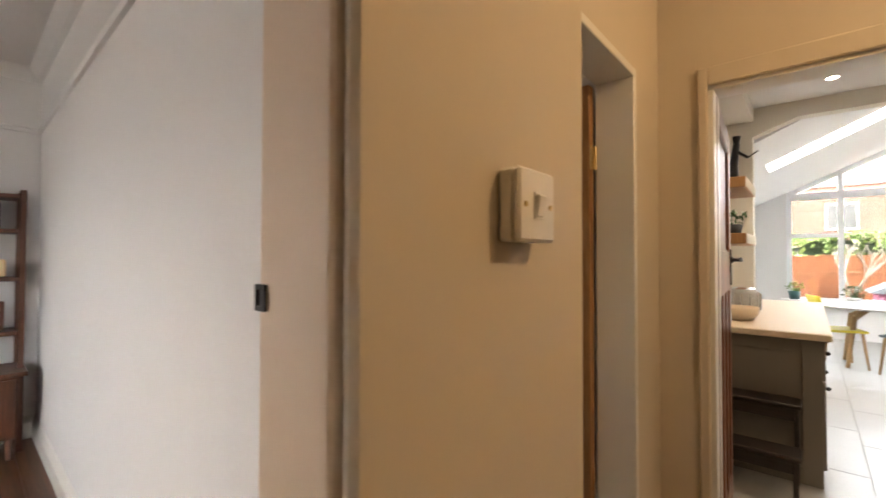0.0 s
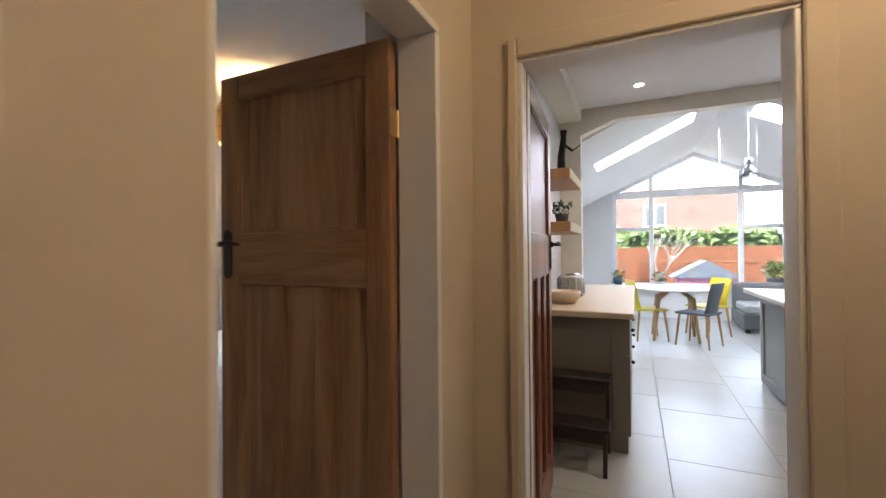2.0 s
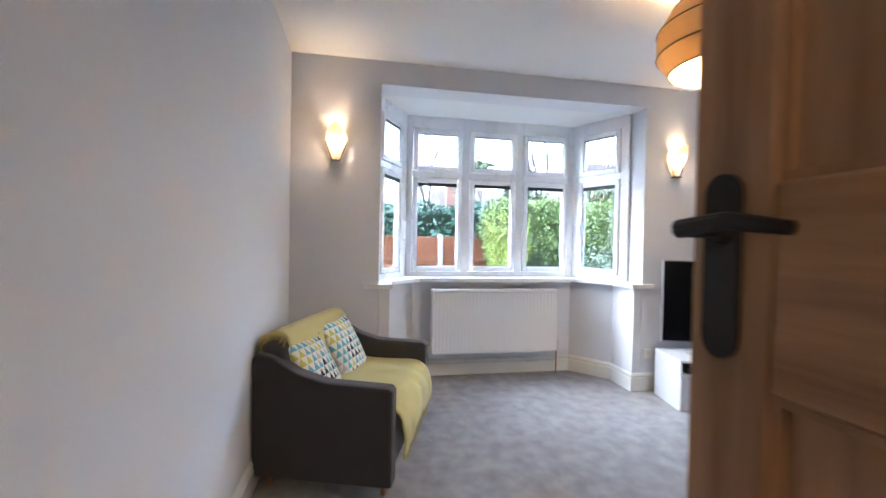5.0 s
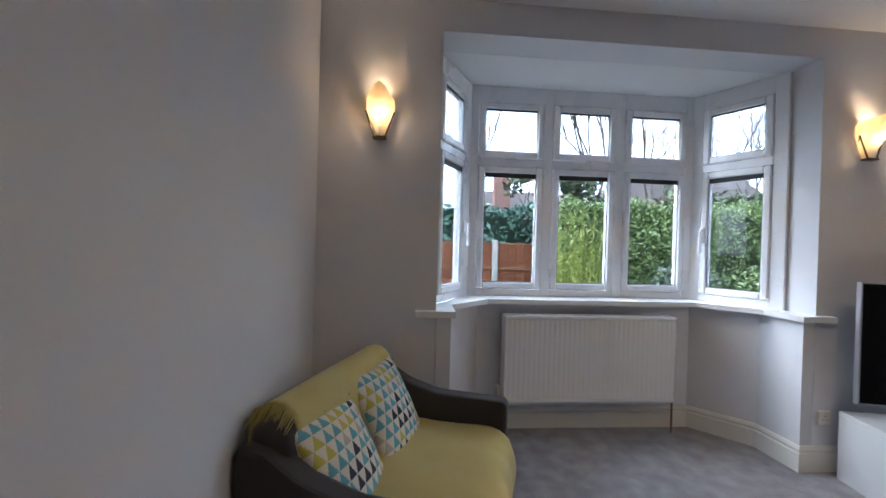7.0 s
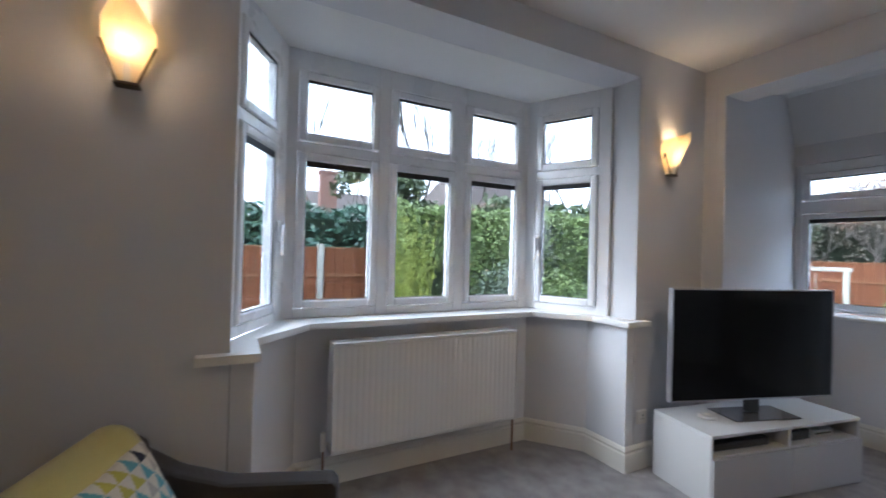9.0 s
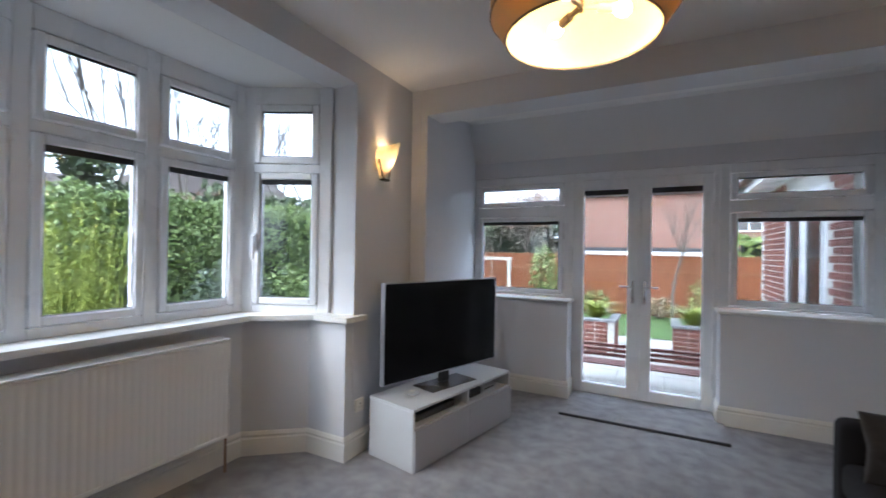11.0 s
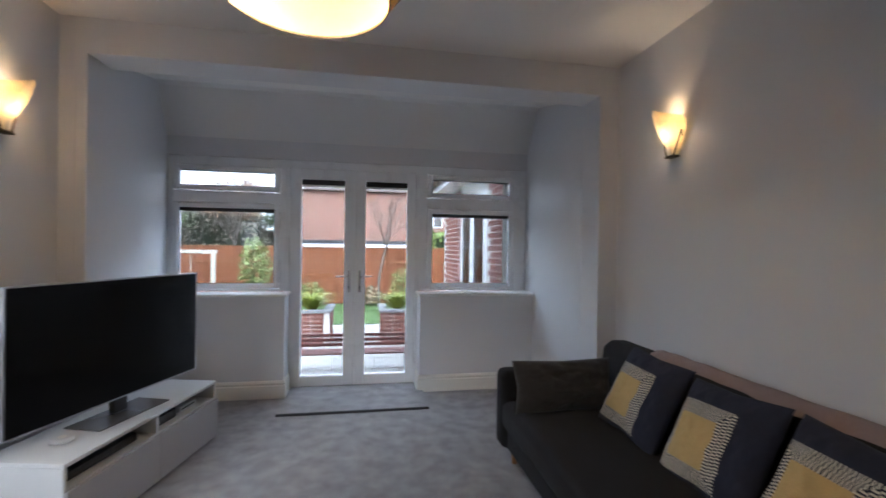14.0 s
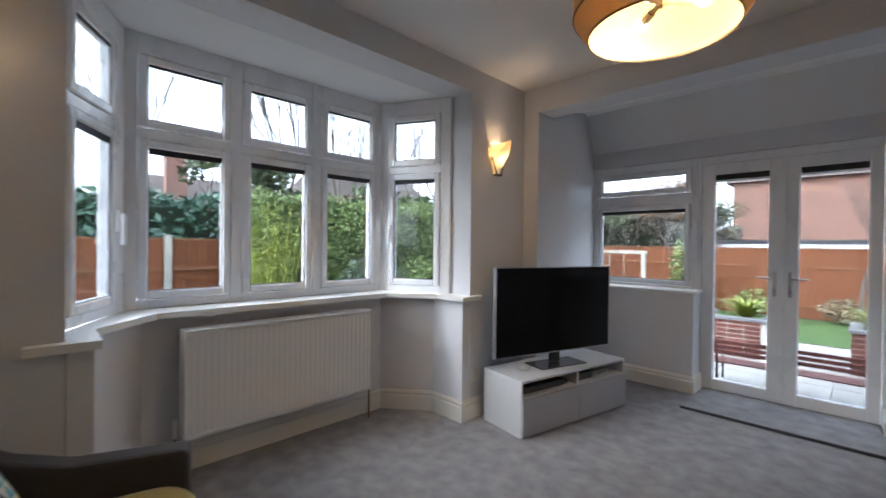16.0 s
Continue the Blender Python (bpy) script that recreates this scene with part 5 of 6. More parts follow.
def dining_chair(x, y, rz, shell, label):
    """Moulded shell on four wooden legs; faces its own +x."""
    c = thing("dining_chair", x, y, 0, rz, label, "chair", "chairs round the dining table")
    sb = box(-0.21, 0.22, -0.21, 0.21, 0.43, 0.46, 0.014, 2)
    part("seat", sb, shell, c)
    b = bmesh.new()
    rows = []
    for z, x0, hw in ((0.455, -0.205, 0.19), (0.60, -0.235, 0.17), (0.74, -0.27, 0.20), (0.86, -0.30, 0.19)):
        rows.append([b.verts.new((x0 + 0.05 * (v / hw) ** 2 * 1.0, v, z)) for v in [hw * (k / 4 - 1) for k in range(9)]])
    for p, q in zip(rows, rows[1:]):
        for k in range(8):
            b.faces.new((p[k], p[k + 1], q[k + 1], q[k]))
    bo = part("backrest", b, shell, c, "", True)
    mod = bo.modifiers.new("thickness", "SOLIDIFY")
    mod.thickness = 0.015
    for lx, ly in ((0.17, 0.17), (0.17, -0.17), (-0.17, 0.17), (-0.17, -0.17)):
        part("leg", rod(bmesh.new(), (lx * 1.25, ly * 1.2, 0), (lx, ly, 0.432), 0.012, 0.018), OAK, c)
    return c


YELLOW = material("yellow_moulded_plastic", (0.62, 0.50, 0.02), 0.4)
SLATE = material("slate_moulded_plastic", (0.10, 0.115, 0.13), 0.5)
dining_chair(0.66, 7.40, 18, YELLOW, "yellow moulded dining chair on wooden legs")
dining_chair(1.28, 7.16, 150, SLATE, "slate grey moulded dining chair on wooden legs")
dining_chair(1.50, 8.02, 215, YELLOW, "yellow moulded dining chair on wooden legs")
cs = thing("corner_sofa", 2.02, 8.35, 0, 0, "grey fabric corner sofa by the kitchen window", "sofa")
SOFA_GREY = material("mid_grey_weave", (0.12, 0.12, 0.125), 0.95, var=0.1, fine=0.2, bump=0.3)
LIGHT_SEAT = material("light_grey_weave", (0.28, 0.28, 0.28), 0.95, var=0.1, fine=0.2, bump=0.3)
part("base", box(0.0, 1.35, 0.0, 0.95, 0.06, 0.30, 0.02), SOFA_GREY, cs)
part("seat_cushion", box(0.02, 1.3, -0.01, 0.72, 0.30, 0.44, 0.04, 2), LIGHT_SEAT, cs)
part("backrest", box(0.0, 1.35, 0.70, 0.95, 0.28, 0.74, 0.05, 2), SOFA_GREY, cs)
for lx in (0.06, 1.28):
    part("foot", box(lx - 0.03, lx + 0.03, 0.05, 0.11, 0.0, 0.06), BLACK, cs)
JAR_GLASS = pane_material("clear_jar_glass", (0.96, 0.965, 0.96))
kp = thing("pendant_cluster", 1.81, 6.9, 0, 0, "clear glass and chrome pendant cluster under the vaulted ceiling", "pendant lamp")
for dx, dy, z in ((0.0, 0.0, 2.13), (-0.26, 0.3, 2.05), (0.2, 0.5, 2.12)):
    part("cable", rod(bmesh.new(), (dx, dy, z + 0.30), (dx, dy, slope(1.81 + dx) + 0.01), 0.004, None, 6), CHROME, kp)
    part("cap", turned(bmesh.new(), [(0.0, z + 0.31), (0.045, z + 0.305), (0.05, z + 0.29), (0.05, z + 0.18), (0.0, z + 0.18)], 20), CHROME, kp, "chrome lamp cap", True)
    part("glass_shade", turned(bmesh.new(), [(0.052, z + 0.2), (0.10, z + 0.17), (0.108, z + 0.15), (0.108, z), (0.104, z), (0.104, z + 0.15), (0.05, z + 0.192)], 24), JAR_GLASS, kp, "clear glass jar shade", True)
ww = thing("wall_speaker", 3.33, YG - 0.065, 2.0, 0, "small white box fixed to the gable wall", "wall unit")
part("case", box(-0.08, 0.08, -0.06, 0.0, -0.15, 0.15, 0.01), UNIT_WHITE, ww)
part("grille", box(-0.06, 0.06, -0.064, -0.0605, -0.12, 0.05), LIGHT_SEAT, ww)

# ---- outdoors: the ground and boundaries ----
GRASS = material("winter_lawn", (0.07, 0.12, 0.03), 0.95, var=0.3, scale=3, fine=0.5, fine_scale=120, bump=0.8, bump_scale=150)
SOIL = material("damp_soil_and_gravel", (0.10, 0.085, 0.065), 0.95, var=0.3, scale=2, fine=0.3, fine_scale=60)
SLAB = material("pale_paving_slab", (0.42, 0.40, 0.37), 0.8, var=0.12, scale=3, rand=0.06)
gnd = bmesh.new()
xs = [-600, -40, -12, -5.0, -4.2, 0, 4, 14, 60, 600]
ys = [-600, -40, -4, 0.3, 4.8, 6.2, 10.2, 18, 60, 600]
gv = [[gnd.verts.new((x, y, -0.42)) for y in ys] for x in xs]
for i in range(len(xs) - 1):
    for j in range(len(ys) - 1):
        gnd.faces.new((gv[i][j], gv[i + 1][j], gv[i + 1][j + 1], gv[i][j + 1]))
structure(part("ground", gnd, SOIL))
structure(part("lawn", box(-7.5, 0.0, 11.7, 15.3, -0.42, -0.395), GRASS), "short green winter lawn")
pav = structure(part("pavement_patio", box(-5.2, -0.75, 6.15, 11.65, -0.45, -0.412), KFLOOR), "pale paved patio")
for i in range(7):
    for j in range(9):
        part("paving_slab", box(-5.18 + 0.62 * i, -5.18 + 0.62 * i + 0.61, 6.16 + 0.61 * j, 6.16 + 0.61 * j + 0.60, -0.412, -0.395, 0.004), SLAB, pav)
FENCE = wood("orange_stained_board", (0.15, 0.045, 0.015), (0.25, 0.085, 0.03), 0.8, 2, 5, 5.0)
FENCE_X = wood("orange_stained_rail", (0.20, 0.085, 0.036), (0.30, 0.14, 0.065), 0.8, 0, 5, 5.0)
CONCRETE = material("concrete_post", (0.42, 0.40, 0.35), 0.9, var=0.1, scale=8, bump=0.3, bump_scale=90)


def fence(name, x, y, rz, length, z0, z1, label, pitch=1.9, board=0.16, posts=True):
    """Close boarded panels between concrete posts, along its own x."""
    f = thing(name, x, y, z0, rz, label, "fence")
    h = z1 - z0
    n = int(length / board)
    me = None
    for i in range(n):
        ob = part("board", box(0, board - 0.006, -0.009 + 0.004 * (i % 2), 0.009 + 0.004 * (i % 2), 0.02, h - 0.03), FENCE, f) if me is None else new("board", me)
        me = ob.data
        ob.parent = f
        ob.location = (i * board, 0, 0)
    for z in (0.3, h * 0.72):
        part("rail", box(0, length, -0.04, -0.0095, z, z + 0.05), FENCE_X, f)
    part("capping", box(0, length, -0.03, 0.03, h - 0.03, h), FENCE_X, f)
    if posts:
        for k in range(int(length / pitch) + 1):
            part("post", box(k * pitch - 0.05, k * pitch + 0.05, -0.07, 0.05, -0.05, h + 0.05, 0.008), CONCRETE, f, "pale concrete post")
    return f


fence("garden_fence", -9.6, 2.96 + 0.5 - 9.5 - 0.5, 90, 12.6, -0.42, 1.41, "orange-brown boarded fence with pale concrete posts")
fence("garden_fence", -9.0, 15.45, 0, 9.6, -0.42, 1.39, "tall orange-brown boarded garden fence", posts=False)
fence("garden_fence", 0.6, 16.6, 0, 9.5, -0.42, 1.42, "tall orange-brown boarded garden fence", posts=False)
fence("garden_fence", -9.6, 6.6, 90, 8.6, -0.42, 1.2, "weathered boarded side fence", posts=False)

LAUREL = leaf_material("laurel_leaf", (0.03, 0.065, 0.045), (0.11, 0.20, 0.135), 0.35)
PRIVET = leaf_material("privet_leaf", (0.09, 0.14, 0.035), (0.29, 0.36, 0.12), 0.5)
SAGE = leaf_material("sage_leaf", (0.07, 0.095, 0.06), (0.20, 0.24, 0.17), 0.6)
LIME = leaf_material("lime_leaf", (0.16, 0.20, 0.02), (0.42, 0.46, 0.09), 0.5)
# Near-black colour standing for the shade deep inside hedges; stems use it too.
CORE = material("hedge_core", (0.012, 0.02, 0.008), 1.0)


def leafy(name, boxes_, n, leaf, mat, seed, label, category):
    """A clipped mass of leaves over a near-black box painted as its shaded inside; boxes_ are (x0, x1, y0, y1, z0, z1).
    """
    root = tagged(new(name), label, category, "", "stuff")
    rnd = np.random.default_rng(seed)
    V = []
    shade_block = bmesh.new()
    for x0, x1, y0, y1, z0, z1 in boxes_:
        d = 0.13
        add(shade_block, x0 + d, x1 - d, y0 + d, y1 - d, z0, z1 - d)
        area = np.array([(y1 - y0) * (z1 - z0), (y1 - y0) * (z1 - z0), (x1 - x0) * (z1 - z0), (x1 - x0) * (z1 - z0), (x1 - x0) * (y1 - y0)])
        cnt = (n / len(boxes_) * area / area.sum()).astype(int)
        for k, c in enumerate(cnt):
            u = rnd.random((c, 3))
            p = np.array([x0, y0, z0]) + u * np.array([x1 - x0, y1 - y0, z1 - z0])
            a, v = ((0, x0), (0, x1), (1, y0), (1, y1), (2, z1))[k]
            wob = 0.10 * np.sin(p[:, (a + 1) % 3] * 3.1 + seed) + 0.06 * np.sin(p[:, (a + 2) % 3] * 5.3) + rnd.normal(0, 0.05, c)
            p[:, a] = v + wob * (1 if k in (1, 3, 4) else -1) - 0.04 * (1 if k in (1, 3, 4) else -1)
            V.append(p)
    P = np.concatenate(V)
    c = len(P)
    d = rnd.normal(size=(c, 3))
    d /= np.linalg.norm(d, axis=1, keepdims=True)
    s = np.cross(d, rnd.normal(size=(c, 3)))
    s /= np.linalg.norm(s, axis=1, keepdims=True)
    l = leaf * rnd.uniform(0.6, 1.35, (c, 1))
    Q = np.stack([P + d * l, P + s * l * 0.45, P - d * l * 0.7, P - s * l * 0.45], 1).reshape(-1, 3)
    me = bpy.data.meshes.new("foliage")
    me.from_pydata(Q.tolist(), [], (np.arange(4 * c).reshape(-1, 4)).tolist())
    me.materials.append(mat)
    fo = new("foliage", me)
    fo.parent = root
    tagged(fo, "", "", "", "stuff")
    part("shade_block", shade_block, CORE, root)
    return root


leafy("laurel_hedge", [(-11.2, -10.0, -7.0, 6.5, -0.4, 2.05)], 26000, 0.085, LAUREL, 2, "dark glossy laurel hedge behind the fence", "hedge")
leafy("privet_hedge", [(-9.2, -8.4, 3.9, 6.6, -0.4, 2.02), (-9.25, -8.5, 6.5, 13.0, -0.4, 2.10)], 85000, 0.042, PRIVET, 3, "bright green clipped privet hedge", "hedge")


def shrub(x, y, z, r, h, n, leaf, mat, label, seed):
    p = thing("shrub", x, y, z, 0, label, "shrub")
    tagged(part("foliage", leaves(bmesh.new(), n, (0, 0, h * 0.55), (r, r, h * 0.5), leaf, seed, 0.35), mat, p), "", "", "", "stuff")
    tw = bmesh.new()
    rnd = random.Random(seed)
    for _ in range(14):
        a = rnd.uniform(0, 6.28)
        rod(tw, (0, 0, 0), (r * 0.7 * math.cos(a), r * 0.7 * math.sin(a), h * rnd.uniform(0.4, 0.9)), 0.012, 0.004, 5)
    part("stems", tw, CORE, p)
    return p


shrub(-7.7, 5.55, -0.42, 0.62, 1.62, 1500, 0.06, SAGE, "rounded grey-green shrub before the hedge", 21)
shrub(-7.9, 6.7, -0.42, 0.75, 1.5, 1500, 0.06, PRIVET, "low green shrub before the hedge", 22)


def bamboo(x, y, z, r, h, n, label, seed):
    """Upright canes with narrow drooping leaves."""
    p = thing("bamboo", x, y, z, 0, label, "plant")
    rnd = random.Random(seed)
    canes, lv = bmesh.new(), bmesh.new()
    for _ in range(n):
        a, q = rnd.uniform(0, 6.283), r * 0.6 * rnd.random() ** 0.5
        top = Vector((math.cos(a) * (q + r * 0.35 * rnd.random()), math.sin(a) * (q + r * 0.35 * rnd.random()), h * rnd.uniform(0.6, 1.0)))
        base = Vector((math.cos(a) * q * 0.6, math.sin(a) * q * 0.6, 0))
        rod(canes, base, top, 0.008, 0.003, 5)
        for k in range(34):
            c = base.lerp(top, rnd.uniform(0.15, 1.02))
            d = Vector((rnd.uniform(-1, 1), rnd.uniform(-1, 1), rnd.uniform(-0.7, 0.3))).normalized()
            s = d.cross(ZA).normalized() * 0.011
            l = rnd.uniform(0.08, 0.16)
            q4 = (c, c + d * l * 0.4 + s, c + d * l + Vector((0, 0, -0.03)), c + d * l * 0.4 - s)
            lv.faces.new([lv.verts.new(v) for v in q4])
    part("canes", canes, LIME, p)
    tagged(part("leaves", lv, LIME, p), "", "", "", "stuff")
    return p


bamboo(-8.05, 3.95, -0.42, 0.55, 2.35, 60, "feathery yellow-green bamboo clump before the hedge", 23)
shrub(-7.9, 7.9, -0.42, 0.5, 1.3, 900, 0.06, SAGE, "grey-green shrub before the hedge", 24)

# brick planters, bench and swing frame in the back garden
BRICK = material("red_brick", (0.19, 0.068, 0.05), 0.9, var=0.2, scale=12, fine=0.2, fine_scale=80, bump=0.4, bump_scale=90, rand=0.25)
MORTAR = material("pale_mortar", (0.62, 0.60, 0.56), 0.95)
COPING = material("grey_coping_stone", (0.24, 0.24, 0.25), 0.8, var=0.1, scale=8)
brick_x = box(0, 0.215, 0, 0.1025, 0, 0.065, 0.004)
BRICK_ME = bpy.data.meshes.new("brick")
brick_x.to_mesh(BRICK_ME)
brick_x.free()
BRICK_ME.materials.append(BRICK)


def brick(parent, x, y, z, rz=0):
    ob = new("brick", BRICK_ME)
    ob.parent = parent
    ob.matrix_basis = pose(x, y, z, 0, 0, rz)
    return ob


for x, w, sx in ((-3.86, 1.0, 0.0), (-1.945, 0.9, 0.0)):
    pl = thing("brick_planter", x, 9.55, -0.40, 0, "red brick garden planter with grey coping stones", "planter")
    part("mortar", boxes([(0.006, w - 0.006, 0.006, 0.094, 0, 0.59), (0.006, 0.094, 0.094, 0.9, 0, 0.59), (w - 0.094, w - 0.006, 0.094, 0.9, 0, 0.59)]), MORTAR, pl)
    part("soil", box(0.094, w - 0.094, 0.094, 0.9, 0.2, 0.53), SOIL, pl)
    for c in range(8):
        for k in range(int(w / 0.225)):
            brick(pl, k * 0.225 + (0.0 if c % 2 else 0.0), -0.003 * (k % 2), 0.005 + 0.075 * c)
        for k in range(3):
            brick(pl, w + 0.002, 0.11 + 0.225 * k, 0.005 + 0.075 * c, 90)
            brick(pl, 0.1, 0.11 + 0.225 * k, 0.005 + 0.075 * c, 90)
    for a, b in ((0.0, w / 2 - 0.003), (w / 2 + 0.003, w)):
        part("coping", box(a - 0.03 if a == 0 else a, b + 0.03 if b == w else b, -0.04, 0.14, 0.591, 0.64, 0.006), COPING, pl)
    part("coping", boxes([(-0.03, 0.13, 0.143, 0.9, 0.591, 0.64), (w - 0.13, w + 0.03, 0.143, 0.9, 0.591, 0.64)], 0.006), COPING, pl)


def grassy(x, y, z, r, h, n, mat, label, seed):
    """A clump of arching strap leaves from one crown."""
    p = thing("grassy_plant", x, y, z, 0, label, "plant")
    rnd = random.Random(seed)
    bm = bmesh.new()
    for _ in range(n):
        a, reach, top = rnd.uniform(0, 6.283), r * rnd.uniform(0.25, 1.15), h * rnd.uniform(0.5, 1.1)
        c, s, w = math.cos(a), math.sin(a), rnd.uniform(0.008, 0.02)
        prev = None
        for k in range(5):
            t = k / 4
            d, zz, ww = reach * t ** 1.3, top * (1.9 * t - 1.0 * t * t), w * (1 - t) ** 0.6 + 0.001
            row = [bm.verts.new((c * d - s * ww, s * d + c * ww, zz)), bm.verts.new((c * d + s * ww, s * d - c * ww, zz))]
            if prev:
                bm.faces.new((prev[0], prev[1], row[1], row[0]))
            prev = row
    tagged(part("leaves", bm, mat, p), "", "", "", "stuff")
    part("crown", rod(bmesh.new(), (0, 0, 0), (0, 0, 0.06), 0.05, 0.03, 8), CORE, p)
    return p


grassy(-3.22, 9.95, 0.13, 0.5, 0.40, 300, LIME, "spreading yellow-green grassy plant in a brick planter", 31)
grassy(-1.62, 9.95, 0.13, 0.5, 0.40, 300, LIME, "spreading yellow-green grassy plant in a brick planter", 32)
shrub(-3.9, 14.9, -0.4, 0.4, 0.7, 400, 0.06, PRIVET, "small green shrub at the foot of the fence", 33)
shrub(-2.2, 15.0, -0.4, 0.45, 0.6, 400, 0.07, leaf_material("straw_grass", (0.18, 0.14, 0.08), (0.35, 0.28, 0.18)), "straw-coloured grass clump by the fence", 34)
shrub(-5.35, 14.4, -0.4, 0.45, 2.0, 900, 0.08, PRIVET, "tall loose green shrub in the garden", 35)
shrub(-1.2, 14.3, -0.4, 0.35, 1.2, 400, 0.06, PRIVET, "slim green shrub by the fence", 36)
RED_SLAT = wood("dark_red_slat", (0.10, 0.025, 0.02), (0.2, 0.06, 0.045), 0.5, 0, 8, 3.0)
bn = thing("garden_bench", -3.27, 7.72, -0.395, 0, "low dark red slatted bench on black iron ends", "bench")
for z in (0.40, 0.465, 0.53):
    part("back_slat", box(0.0, 1.75, 0.0, 0.02, z, z + 0.045, 0.004), RED_SLAT, bn)
for k in range(4):
    part("seat_slat", box(0.0, 1.75, 0.05 + 0.085 * k, 0.05 + 0.085 * k + 0.06, 0.265, 0.285, 0.004), RED_SLAT, bn)
for x in (0.10, 1.65):
    eb = rod(bmesh.new(), (x, 0.02, 0.0), (x, 0.035, 0.56), 0.014)
    rod(eb, (x, 0.38, 0.0), (x, 0.36, 0.26), 0.014)
    rod(eb, (x, 0.03, 0.25), (x, 0.38, 0.25), 0.012)
    rod(eb, (x, 0.02, 0.08), (x, 0.38, 0.08), 0.008)
    rod(eb, (x, 0.36, 0.26), (x, 0.30, 0.42), 0.01)
    rod(eb, (x, 0.30, 0.42), (x, 0.03, 0.44), 0.01)
    part("end_frame", eb, IRON, bn)
sw = thing("swing_frame", -7.4, 13.0, -0.42, 0, "pale wooden garden swing frame", "swing")
PALE = material("pale_timber", (0.45, 0.42, 0.36), 0.8, var=0.15, scale=6)
part("crossbar", box(-1.6, 1.5, -0.045, 0.045, 1.60, 1.69, 0.006), PALE, sw)
for x in (-1.5, 1.42):
    for s in (-1, 1):
        part("leg", rod(bmesh.new(), (x - 0.28 * s * 0.6, 0.5 * s, 0.0), (x, 0.03 * s, 1.64), 0.05, 0.045, 8), PALE, sw)
for x in (0.5, 0.9):
    part("rope", rod(bmesh.new(), (x, 0, 0.45), (x, 0, 1.6), 0.01, None, 6), PALE, sw)
part("seat", box(0.46, 0.94, -0.1, 0.1, 0.43, 0.46), material("blue_green_seat", (0.08, 0.17, 0.18), 0.5), sw)

# brick flank of the extension, beside the garden doors
fw = structure(part("wall_extension_brick", boxes([(-0.735, -0.62, 6.12, 6.77, -0.42, 2.36), (-0.735, -0.62, 8.27, 9.72, -0.42, 2.36), (-0.735, -0.62, 6.77, 8.27, -0.42, 0.4), (-0.735, -0.62, 6.77, 8.27, 2.14, 2.36)]), MORTAR), "red brick flank wall with pale mortar joints")
for y0, y1 in ((6.13, 6.77), (8.28, 9.72)):
    for c in range(21):
        z = 0.765 + 0.075 * c
        off = 0.0 if c % 2 else -0.112
        k = 0
        while y0 + off + 0.225 * k < y1 - 0.05:
            a = y0 + off + 0.225 * k
            if a >= y0 - 0.001 and a + 0.215 <= y1 + 0.01:
                brick(fw, -0.64, a, z, 90)
            k += 1
        if c % 2 == 0:
            half = new("brick", BRICK_ME)
            half.parent = fw
            half.matrix_basis = pose(-0.64, y0, z, 0, 0, 90) @ Matrix.Diagonal((0.47, 1, 1, 1))
window("window_7", -0.70, 8.27, -90, 1.5, 0.4, 2.14, [(0.14, 0.64), (0.86, 1.36)], [(0.55, 2.0)], "white framed window in the brick flank wall")
ev = boxes([(-1.02, -0.70, 6.1, 10.1, 2.36, 2.39), (-1.05, -1.02, 6.1, 10.1, 2.34, 2.52)])
structure(part("trim_eaves", ev, UPVC), "white eaves board and soffit")
gt = bmesh.new()
rod(gt, (-1.10, 6.1, 2.47), (-1.10, 10.1, 2.47), 0.055, None, 12)
structure(part("trim_gutter", gt, BLACK), "black gutter")


# neighbouring houses
HOUSE = brick_material("neighbour_brick", (0.19, 0.075, 0.05), (0.29, 0.125, 0.09), (0.30, 0.24, 0.20))
ROOFM = brick_material("neighbour_roof", (0.10, 0.078, 0.068), (0.15, 0.115, 0.10), (0.05, 0.04, 0.037), 1.6)


def house(x, y, z, w, d, h, rh, label, wins, rz=0, chimney=None, hip=-0.3):
    """A pitched-roof house; its front faces its own -y."""
    hs = thing("house", x, y, z, rz, label, "house")
    part("wall", box(0, w, 0, d, 0, h), HOUSE, hs)
    r = bmesh.new()
    lo = [(-0.3, -0.3, h), (w + 0.3, -0.3, h), (w + 0.3, d + 0.3, h), (-0.3, d + 0.3, h)]
    up = [(hip, d / 2, h + rh), (w - hip, d / 2, h + rh)]
    a = [r.verts.new(v) for v in lo]
    b = [r.verts.new(v) for v in up]
    r.faces.new((a[0], a[1], b[1], b[0]))
    r.faces.new((a[2], a[3], b[0], b[1]))
    r.faces.new((a[1], a[2], b[1]))
    r.faces.new((a[3], a[0], b[0]))
    r.faces.new(a)
    ro = part("roof", r, ROOFM, hs)
    if chimney:
        cx, cy, ch = chimney
        part("chimney", boxes([(cx, cx + 0.9, cy, cy + 0.6, h, h + rh + ch), (cx - 0.06, cx + 0.96, cy - 0.06, cy + 0.66, h + rh + ch, h + rh + ch + 0.15)]), HOUSE, ro)
    for a, b, c, e in wins:
        wi = part("window", boxes([(a, b, -0.06, 0.02, c, c + 0.07), (a, b, -0.06, 0.02, e - 0.07, e), (a, a + 0.07, -0.06, 0.02, c + 0.07, e - 0.07), (b - 0.07, b, -0.06, 0.02, c + 0.07, e - 0.07), ((a + b) / 2 - 0.03, (a + b) / 2 + 0.03, -0.05, 0.02, c + 0.07, e - 0.07)]), UPVC, hs)
        part("pane", box(a + 0.07, b - 0.07, -0.03, -0.01, c + 0.07, e - 0.07), SMOKED, wi)
    return hs


